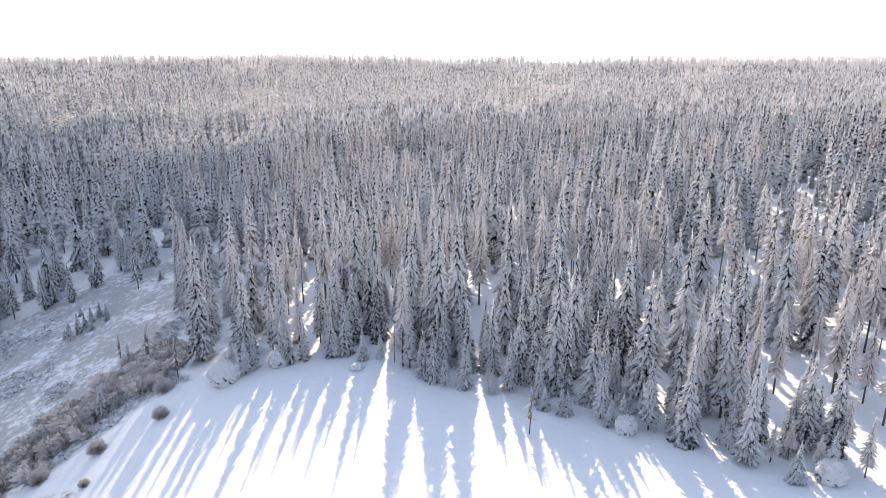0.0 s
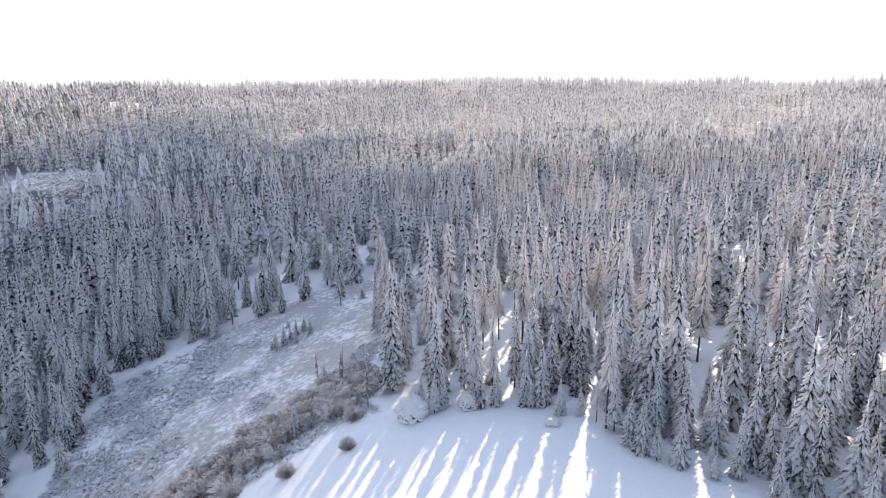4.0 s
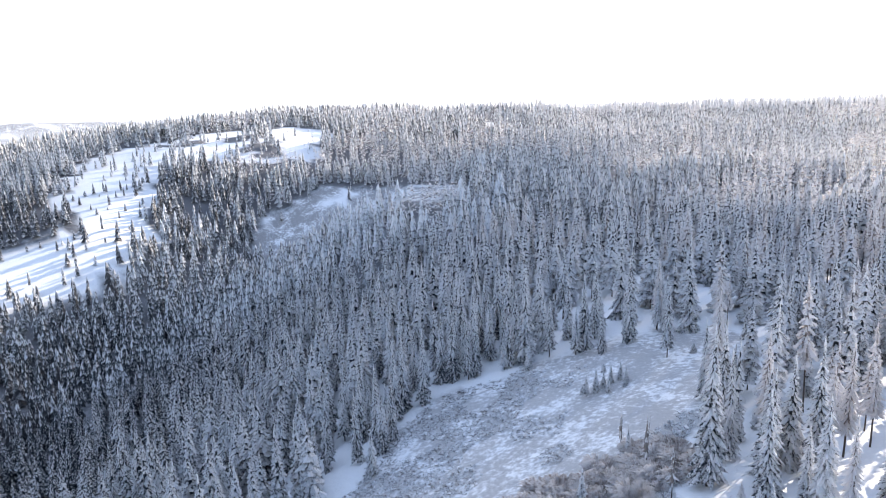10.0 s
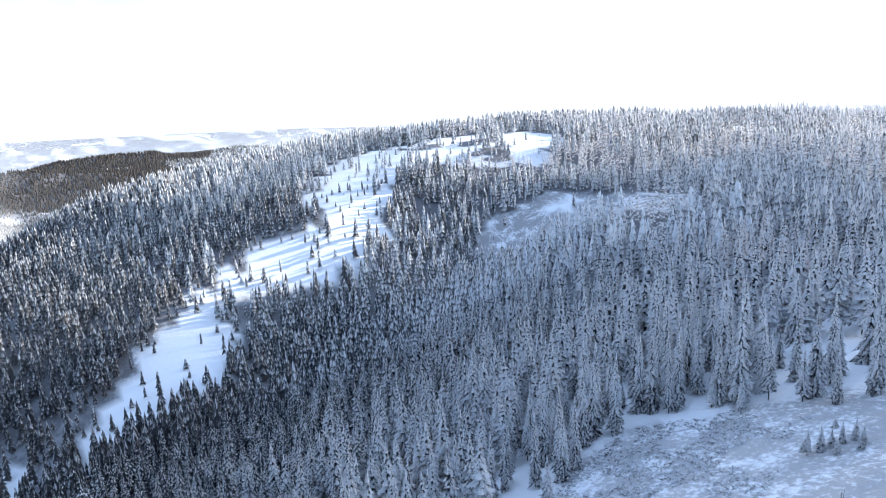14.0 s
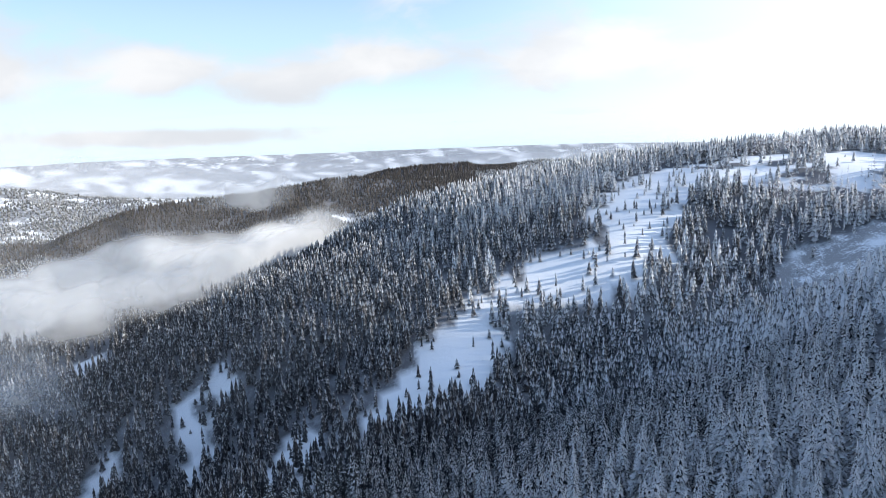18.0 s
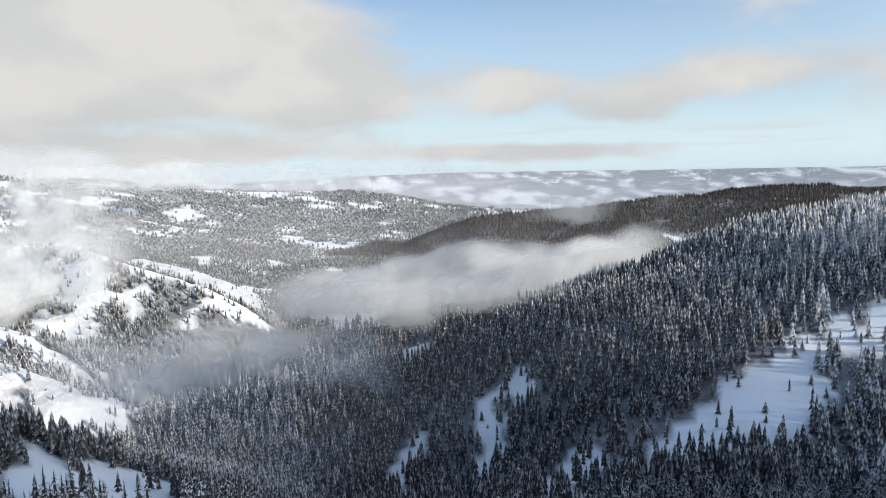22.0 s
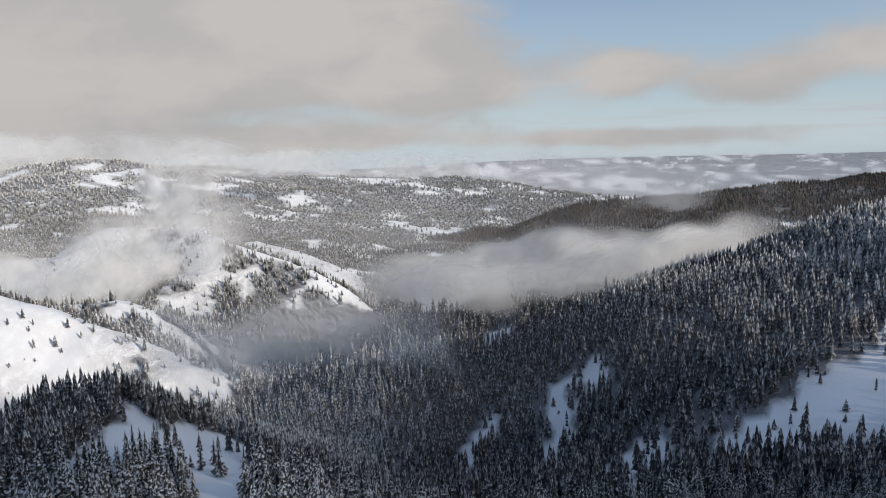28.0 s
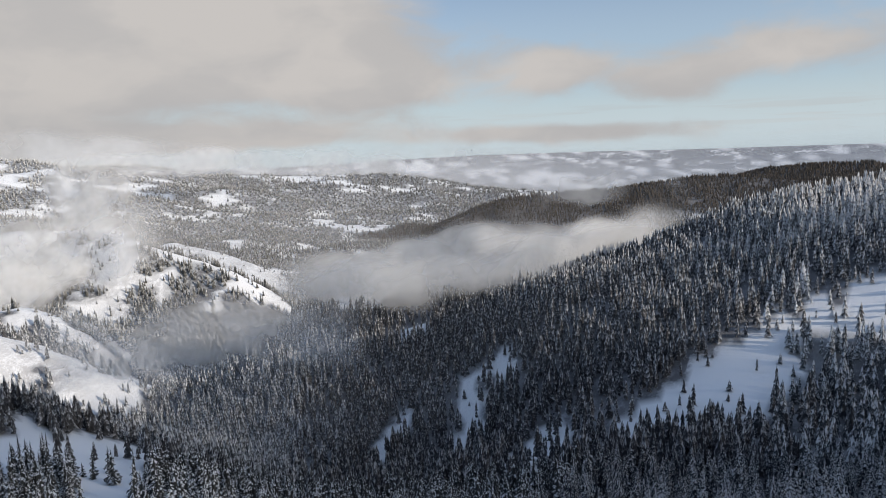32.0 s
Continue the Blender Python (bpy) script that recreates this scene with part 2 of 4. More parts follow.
SNOW = snow_ground()
SPRUCE = rimed("snowy_spruce_needles", (0.042, 0.047, 0.053), (0.088, 0.095, 0.103), (0.87, 0.87, 0.88), -0.11, 0.50, 0.15, 2.0, 0.40)
SPRUCE_LOW = rimed("spur_spruce_needles", (0.042, 0.044, 0.043), (0.085, 0.086, 0.083), (0.80, 0.81, 0.82), -0.10, 0.2, 0.14, 1.6)
SPRUCE_SLOPE = rimed("dusted_spruce_needles", (0.040, 0.039, 0.041), (0.075, 0.072, 0.074), (0.80, 0.80, 0.81), -0.06, 0.20, 0.34, 1.3, 0.17)
SPRUCE_VALLEY = rimed("misted_spruce_needles", (0.045, 0.046, 0.048), (0.085, 0.086, 0.088), (0.80, 0.80, 0.81), -0.26, 0.18, 0.28, 1.3, 0.1)
SPRUCE_PLATEAU = rimed("rimed_spruce_needles", (0.042, 0.045, 0.046), (0.085, 0.088, 0.088), (0.85, 0.84, 0.84), -0.20, 0.45, 0.22, 1.5, 0.27)
SPRUCE_BANK = rimed("bank_spruce_needles", (0.042, 0.046, 0.050), (0.088, 0.093, 0.096), (0.82, 0.83, 0.85), -0.14, 0.28, 0.20, 1.5, 0.40)
SPRUCE_DISTANT = rimed("distant_spruce_needles", (0.058, 0.058, 0.054), (0.115, 0.112, 0.104), (0.78, 0.77, 0.75), -0.12, 0.15, 0.42, 0.12, 0.2)
BROWN_WOOD = rimed("brown_woods", (0.050, 0.040, 0.032), (0.085, 0.070, 0.056), (0.62, 0.61, 0.60), 0.34, 0.1, 0.4, 0.05, 0.0)
LARCH = rimed("frosted_larch_twigs", (0.24, 0.21, 0.195), (0.36, 0.32, 0.30), (0.83, 0.80, 0.79), -0.16, 0.42, 0.2)
TRUNK = bark("dark_bark", (0.05, 0.04, 0.035), (0.16, 0.13, 0.11))
TWIG = rimed("brown_shrub_twigs", (0.26, 0.21, 0.185), (0.42, 0.35, 0.31), (0.74, 0.71, 0.70), -0.12, 0.35, 0.3)
SAGE = rimed("frosted_sage_twigs", (0.20, 0.19, 0.19), (0.34, 0.33, 0.33), (0.74, 0.75, 0.77), -0.05, 0.2)


# ---- the lie of the land ----
# Ridge lines, valley lines and shoulders: x, y, height in metres.
PLATEAU = [(0, 0, 16), (0, 60, 14), (-35, 97, 10), (16, 90, 13), (60, 70, 17), (60, 180, 15), (-30, 150, 9), (120, 350, 15),
           (-133, 369, 2), (0, 700, 14), (-411, 695, 18), (13, 1000, 22), (-218, 975, 28), (518, 855, 22), (500, 300, 24), (800, 1300, 0),
           (-350, 953, 29), (-519, 894, 30), (-644, 739, 31), (-709, 660, 34), (-900, 1200, 0), (300, -200, 10), (150, 0, 18)]
GULLY = [(-60, 220, 4), (-79, 156, 2), (-73, 127, -1), (-92, 154, -2), (-84, 101, -11), (-118, 60, -30), (-170, 0, -62), (-112, 214, 1)]
DARK_SLOPE = [(-144, 156, -13), (-170, 114, -33), (-206, 163, -31), (-226, 290, -1), (-300, 262, 3), (-390, 236, -52), (-384, 112, -75),
              (-290, 60, -80)]
SNOW_RIDGE = [(-382, 59, -68), (-367, 24, -80), (-465, 180, -22), (-467, 207, -24), (-522, 200, 3), (-546, 348, 24), (-520, 283, 6),
              (-548, 84, -12), (-545, 32, -36), (-468, -51, -55), (-766, 429, 35), (-758, 322, 29), (-746, 222, 20), (-742, 128, 7),
              (-725, 6, -16), (-674, -47, -44), (-930, 60, -90), (-1000, 300, -20)]
VALLEY_SIDE = [(-428, -92, -90), (-384, -91, -119), (-371, -160, -138), (-359, -251, -160), (-541, -224, -98), (-587, -375, -99), (-611, -319, -103),
               (-290, -140, -130), (-440, -400, -165), (-800, -300, -150)]
SPUR = [(-45, -105, -62), (-126, -191, -72), (-146, -148, -69), (-160, -115, -65), (-208, -107, -84), (-137, -254, -76), (-164, -257, -72), (-195, -261, -69),
        (-188, -185, -76), (-231, -220, -95), (-211, -281, -75), (-186, -295, -72), (-165, -301, -78), (-142, -306, -94), (-245, -165, -103), (-90, -330, -120)]
FAR_SIDE = [(-300, -480, -215), (-430, -600, -220), (-600, -800, -215), (-690, -640, -235), (-760, -900, -225), (-960, -800, -250), (-560, -1000, -190),
            (-1050, -1150, -215), (-1200, -700, -260), (-1500, -300, -200), (-600, -1500, -120), (-100, -1100, -120), (-1200, -300, -210)]
TABLELAND = [(-1168, -2675, 52), (-1675, -2405, 30), (-2191, -1971, -28), (-2466, -1636, -60), (-733, -1659, -95), (-931, -2122, -50), (-1279, -1822, -105),
             (-1153, -1285, -180), (-1613, -1553, -130), (-1584, -1287, -172), (-1954, -1476, -135), (-1528, -1035, -195), (-2450, -1200, -150), (-2600, -700, -180), (-2450, 150, -80)]
MARKS = np.array(PLATEAU + GULLY + DARK_SLOPE + SNOW_RIDGE + VALLEY_SIDE + SPUR + FAR_SIDE + TABLELAND, float)
RIM = np.array([(3300 * math.cos(a), 3300 * math.sin(a), -70 if math.sin(a - 0.3) > 0 else -300) for a in np.arange(0, 6.28, 0.4) if not 3.5 < a < 4.6])
MARKS = np.concatenate([MARKS, RIM])


def settle(marks):
    """Weights of a smooth sheet that is stretched over the marks."""
    d = np.linalg.norm(marks[:, None, :2] - marks[None, :, :2], axis=2)
    n = len(marks)
    a = np.ones((n + 1, n + 1))
    a[:n, :n] = -np.sqrt(d * d + 900.0) + np.eye(n) * 3.0
    a[n, n] = 0
    return np.linalg.solve(a, np.append(marks[:, 2], 0))


SHEET = settle(MARKS)

# Hills with a crest line and ribs down their sides: crest points, fall of the sides, depth and spacing of the ribs.
FRONT_HILL = ([(-263, -715, -54), (-304, -633, -78), (-332, -584, -97), (-356, -531, -115), (-369, -471, -135), (-363, -421, -162)], 0.50, 9.0, 42.0)
KNOLL = ([(-360, -860, -116), (-424, -801, -123), (-464, -760, -118), (-472, -706, -132), (-483, -644, -160), (-481, -589, -190)], 0.52, 10.0, 36.0)
RIBBED_HILL = ([(-707, -1231, -67), (-768, -1104, -71), (-794, -1037, -82), (-811, -947, -109), (-844, -836, -137), (-855, -765, -164), (-859, -693, -205)], 0.58, 22.0, 52.0)
BACK_HILL = ([(-1060, -1250, -140), (-1086, -1144, -157), (-1093, -1008, -188), (-1071, -906, -230)], 0.5, 12.0, 50.0)
WOODED_HILL = ([(-1625, -895, -175), (-1788, -824, -120), (-1883, -745, -100), (-1979, -646, -95), (-2077, -512, -88), (-2223, -342, -66), (-2291, -247, -62), (-2301, -174, -66), (-2313, -10, -80)], 0.33, 14.0, 120.0)
LAST_HILL = ([(-2790, -320, -100), (-2803, -181, -66), (-2814, -36, -53), (-2817, 137, -49)], 0.25, 10.0, 150.0)
HILLS = [FRONT_HILL, KNOLL, RIBBED_HILL, BACK_HILL, WOODED_HILL, LAST_HILL]


def hash2(i, j, seed):
    v = np.sin(i * 127.1 + j * 311.7 + seed * 74.7) * 43758.5453
    return v - np.floor(v)


def rough(x, y, size, seed):
    """Smooth value noise from -1 to 1."""
    u, v = x / size, y / size
    i, j = np.floor(u), np.floor(v)
    f, g = u - i, v - j
    f, g = f * f * (3 - 2 * f), g * g * (3 - 2 * g)
    a = hash2(i, j, seed) * (1 - f) + hash2(i + 1, j, seed) * f
    b = hash2(i, j + 1, seed) * (1 - f) + hash2(i + 1, j + 1, seed) * f
    return 2 * (a * (1 - g) + b * g) - 1


def crest(x, y, line):
    """For each point: distance to the crest line, way along it, height of the crest there."""
    best = np.full(x.shape, 1e9)
    along, high, run = np.zeros(x.shape), np.zeros(x.shape), 0.0
    for (ax, ay, az_), (bx, by, bz) in zip(line[:-1], line[1:]):
        size = math.hypot(bx - ax, by - ay)
        u = np.clip(((x - ax) * (bx - ax) + (y - ay) * (by - ay)) / size ** 2, 0, 1)
        d = np.hypot(x - ax - u * (bx - ax), y - ay - u * (by - ay))
        near = d < best
        best = np.where(near, d, best)
        along = np.where(near, run + u * size, along)
        high = np.where(near, az_ + u * (bz - az_), high)
        run += size
    return best, along, high


def rib(along, far, gap, seed):
    """From 0 in the hollows to 1 on the ribs of a hillside."""
    bend = along + 0.35 * far + 14 * rough(along, far, 60, seed + 1)
    return 1 - np.abs(rough(bend, far * 0.25, gap, seed)) ** 0.8


def hills(x, y, z):
    for k, (line, fall, deep, gap) in enumerate(HILLS):
        cx, cy = line[len(line) // 2][:2]
        near = np.nonzero(np.hypot(x - cx, y - cy) < 900)[0]
        if not len(near):
            continue
        d, s, h = crest(x[near], y[near], line)
        r = rib(s, d, gap, 80 + k)
        top = h - fall * (np.sqrt(d * d + 144.0) - 12.0) - deep * (1 - r) * np.clip(d / 50, 0, 1) + 2.5 * rough(x[near], y[near], 25, 90)
        gain = np.clip((top - z[near]) / 7.0, -30, 60)
        z[near] += 7.0 * np.log1p(np.exp(gain))
    return z


def ground(x, y):
    """Height of the land at x, y (arrays)."""
    x, y = np.asarray(x, float), np.asarray(y, float)
    shape = x.shape
    x, y = x.ravel(), y.ravel()
    z = np.full(x.shape, SHEET[-1])
    for (mx, my, _), w in zip(MARKS, SHEET):
        z -= w * np.sqrt((x - mx) ** 2 + (y - my) ** 2 + 900.0)
    r = np.hypot(x, y)
    far = np.clip((r - 2950) / 700, 0, 1)
    z = z + rough(x, y, 45, 1) * 1.0 + rough(x, y, 120, 2) * 2.0 * np.clip((r - 100) / 300, 0, 1)
    z = z + (rough(x, y, 500, 3) * 15 + rough(x, y, 230, 4) * 7 + rough(x, y, 110, 9) * 7) * np.clip((r - 800) / 900, 0, 1)
    z = z + (np.abs(rough(x + 0.5 * y, y, 330, 41)) * 30 - 18 + rough(x, y, 150, 42) * 7) * np.clip((r - 1300) / 500, 0, 1) * np.clip((3300 - r) / 600, 0, 1)
    z = hills(x, y, z)
    plain = np.where(y + 0.35 * x > 300, -70, -330) + rough(x, y, 700, 5) * 30
    z = z * (1 - far) + plain * far
    rise = np.clip((r - 3300) / 1600, 0, 1) ** 1.5
    return (z * (1 - rise) + (-22 + rough(x, y, 900, 6) * 22) * rise).reshape(shape)


CENTRE = (-15.0, 50.0)


def inside(x, y, poly):
    """Which of the points lie in the outline."""
    hit = np.zeros(x.shape, bool)
    n = len(poly)
    for i in range(n):
        (ax, ay), (bx, by) = poly[i], poly[(i + 1) % n]
        cross = ((ay > y) != (by > y)) & (x < (bx - ax) * (y - ay) / ((by - ay) or 1e-9) + ax)
        hit ^= cross
    return hit


CLEARING = [(-62, 80), (-50, 92), (-38, 98), (-28, 99), (-16, 99), (-7, 94), (-3, 88), (9, 84), (15, 77), (27, 72), (33, 67), (44, 58),
            (52, 40), (50, -60), (-70, -60), (-78, 40)]
BRUSH = [(-60, 86), (-50, 96), (-40, 103), (-44, 112), (-50, 122), (-58, 140), (-60, 165), (-72, 181), (-88, 176), (-98, 162), (-112, 149),
         (-123, 136), (-117, 112), (-114, 98), (-108, 70), (-100, 20), (-52, 0), (-52, 80)]
HIGH_PATCH = [(-428, 246), (-402, 254), (-380, 260), (-345, 258), (-310, 258), (-280, 270), (-270, 300), (-294, 333), (-362, 342), (-413, 346), (-449, 331), (-449, 282), (-438, 256)]
SNOW_STRIP = [(-350, 6), (-383, 13), (-416, 39), (-464, 86), (-484, 137), (-540, 165), (-580, 186), (-627, 252), (-640, 330), (-600, 425), (-560, 400),
              (-490, 350), (-550, 280), (-518, 234), (-470, 219), (-430, 166), (-430, 108), (-388, 79), (-350, 64), (-346, 34), (-322, 4)]
SPARSE = [(-50, 130), (-47, 150), (-54, 178), (-70, 196), (-92, 218), (-118, 230), (-138, 212), (-122, 186), (-108, 168), (-96, 160), (-80, 176), (-66, 160), (-58, 140)]
TREE_ISLES = [(-497, 158, 9, 11), (-515, 262, 36, 20), (-470, 225, 28, 22), (-540, 330, 20, 14), (-430, 90, 8, 8), (-585, 345, 14, 22), (-560, 390, 18, 9), (-605, 290, 9, 16)]
SPUR_PATCH = [(-198, -259), (-206, -259), (-199, -221), (-224, -246), (-249, -247), (-256, -218), (-200, -160), (-161, -100), (-121, -50), (-95, -48), (-131, -103), (-160, -138), (-183, -190), (-157, -190), (-149, -205), (-168, -225), (-186, -236)]
SIDE_PATCHES = [(-371, -157, 15, 11), (-392, -156, 15, 11), (-398, -98, 15, 11), (-421, -115, 15, 11), (-353, -27, 15, 11), (-339, -35, 15, 11),
                (-436, -100, 9, 15), (-418, -88, 14, 7), (-410, -112, 20, 9), (-382, -96, 12, 8), (-357, -36, 14, 8), (-335, -42, 16, 7),
                (-519, -223, 14, 12), (-300, -20, 14, 6), (-620, -120, 14, 7), (-500, 20, 6, 14)]
SHELF_MEADOWS = [(-600, -345, 42, 52), (-519, -223, 14, 14)]
TOP_MEADOWS = [(-510, 600, 50, 30), (-500, 690, 70, 25), (-560, 385, 35, 30), (90, 178, 7, 16), (260, 700, 90, 30)]


def blobs(x, y, spots):
    hit = np.zeros(x.shape, bool)
    for cx, cy, a, b in spots:
        hit |= ((x - cx) / a) ** 2 + ((y - cy) / b) ** 2 < 1 + 0.5 * rough(x, y, 0.5 * min(a, b), 11)
    return hit


def open_land(x, y):
    """0 in closed forest, 1 where no tree stands."""
    wx, wy = x + rough(x, y, 18, 7) * 4 + rough(x, y, 4, 37) * 4, y + rough(x, y, 18, 8) * 4 + rough(x, y, 4, 38) * 4
    o = np.zeros(x.shape)
    o[inside(x + rough(x, y, 9, 7) * 1.5, y + rough(x, y, 9, 8) * 1.5, CLEARING)] = 1.0
    o[inside(wx, wy, SPARSE)] = 0.66
    o[inside(wx, wy, BRUSH)] = 0.995
    o[inside(wx, wy, HIGH_PATCH)] = 0.92
    strip = inside(x + rough(x, y, 30, 7) * 9 + rough(x, y, 5, 37) * 9, y + rough(x, y, 30, 8) * 9 + rough(x, y, 5, 38) * 9, SNOW_STRIP)
    o[strip] = np.where(rough(x, y, 14, 31)[strip] + 0.7 * rough(x, y, 40, 32)[strip] > 0.35, 0.60, 0.83)
    o[strip & blobs(x + rough(x, y, 6, 39) * 6, y + rough(x, y, 6, 40) * 6, TREE_ISLES)] = 0.45
    spur = inside(wx, wy, SPUR_PATCH)
    o[spur] = np.where(rough(x, y, 11, 48) + 0.5 * rough(x, y, 30, 49) > 0.4, 0.6, 0.97)[spur]
    o[blobs(x + rough(x, y, 12, 33) * 6, y + rough(x, y, 12, 34) * 6, SIDE_PATCHES)] = 0.82
    o[blobs(x, y, TOP_MEADOWS)] = 0.96
    o[blobs(x + rough(x, y, 20, 35) * 8, y + rough(x, y, 20, 36) * 8, SHELF_MEADOWS)] = 0.985
    # the sunny hills: bare snow on the ribs, trees in the hollows and on the sides away from the sun
    for k, share, width in ((0, 0.22, 190.0), (1, 0.72, 130.0), (2, 0.72, 230.0), (3, 0.5, 130.0)):
        line, _, _, gap = HILLS[k]
        close = np.nonzero(np.hypot(x - line[2][0], y - line[2][1]) < 560)[0]
        if len(close):
            d, s, _ = crest(x[close], y[close], line)
            hollow = 1 - rib(s, d, gap, 80 + k) + 0.35 * rough(x[close], y[close], 30, 45) + 0.25 * rough(x[close], y[close], 80, 46)
            wooded = (hollow > 1.0 - share) & (d > 12)
            on = (d < width * (1 - 0.95 * (s / s.max()) ** 1.8)) & (np.hypot(x[close], y[close]) > 560)
            o[close[on]] = np.where(wooded, 0.2, np.where(hollow > 0.75 - share, 0.8, 0.93))[on]
    r = np.hypot(x, y)
    far = (r > 1000) & ~dark_wood(x, y) & (rough(x, y, 130, 14) + 0.7 * rough(x, y, 45, 15) + 0.35 * rough(x, y, 22, 50) > 0.60)
    o[far] = np.maximum(o[far], 0.9)
    return o


def dark_wood(x, y):
    """The brown wooded hills across the valley, where the snow has fallen off the trees."""
    d, _, _ = crest(x, y, WOODED_HILL[0])
    e, _, _ = crest(x, y, LAST_HILL[0])
    return (np.minimum(d, e) + 60 * rough(x, y, 120, 51) < 230) & (x < -1600)


def azimuth(x, y):
    return np.degrees(np.arctan2(-(x - CENTRE[0]), y - CENTRE[1]))


# ---- ground ----
def mesh_from(name, verts, faces, smooth=True, materials=(), slots=None):
    """A mesh from arrays: verts (n, 3), faces (m, 3 or 4)."""
    me = bpy.data.meshes.new(name)
    k = faces.shape[1]
    me.vertices.add(len(verts))
    me.vertices.foreach_set("co", np.ascontiguousarray(verts, np.float32).ravel())
    me.loops.add(faces.size)
    me.loops.foreach_set("vertex_index", np.ascontiguousarray(faces, np.int32).ravel())
    me.polygons.add(len(faces))
    me.polygons.foreach_set("loop_start", np.arange(0, faces.size, k, dtype=np.int32))
    me.polygons.foreach_set("use_smooth", np.full(len(faces), smooth))
    for m in materials:
        me.materials.append(m)
    if slots is not None:
        me.polygons.foreach_set("material_index", np.ascontiguousarray(slots, np.int32))
    me.update(calc_edges=True)
    return me


def make_ground():
    rings = np.concatenate([[0.0], np.geomspace(6, 500, 150), np.geomspace(508, 3300, 175), np.geomspace(3350, 4880, 22)])
    turns = np.radians(np.concatenate([np.arange(-70, 176, 0.85), np.arange(176, 290, 3.0)]))
    R, A = np.meshgrid(rings, turns, indexing="ij")
    x, y = CENTRE[0] - R * np.sin(A), CENTRE[1] + R * np.cos(A)
    z = ground(x, y)
    n = len(turns)
    i, j = np.meshgrid(np.arange(len(rings) - 1), np.arange(n), indexing="ij")
    a, b = i * n + j, i * n + (j + 1) % n
    faces = np.stack([a, b, b + n, a + n], axis=-1).reshape(-1, 4)
    me = mesh_from("ground", np.stack([x, y, z], -1).reshape(-1, 3), faces, True, [SNOW])
    fx, fy = x.ravel(), y.ravel()
    brush = inside(fx + rough(fx, fy, 12, 7) * 5, fy + rough(fx, fy, 12, 8) * 5, BRUSH) * 1.0
    bare = blobs(fx, fy, [(-418, 322, 14, 17), (-350, 316, 20, 15)])
    brush = np.maximum(brush, inside(fx, fy, HIGH_PATCH) * np.where(bare, 0.0, 1.7))
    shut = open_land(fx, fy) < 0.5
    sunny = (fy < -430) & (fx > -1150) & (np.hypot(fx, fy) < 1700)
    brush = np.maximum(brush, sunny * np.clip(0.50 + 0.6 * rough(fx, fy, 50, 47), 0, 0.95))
    # ground in closed forest past 230 m is darkened as if in tree shade
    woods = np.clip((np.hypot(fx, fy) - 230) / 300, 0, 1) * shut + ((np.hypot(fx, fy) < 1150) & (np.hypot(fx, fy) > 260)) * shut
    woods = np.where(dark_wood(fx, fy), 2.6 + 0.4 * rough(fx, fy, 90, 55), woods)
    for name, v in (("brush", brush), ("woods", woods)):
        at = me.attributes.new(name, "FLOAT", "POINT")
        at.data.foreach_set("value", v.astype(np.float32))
    tagged(new("ground", me), "snow-covered mountain land with meadows, gully and valley", "ground", kind="structure")


make_ground()


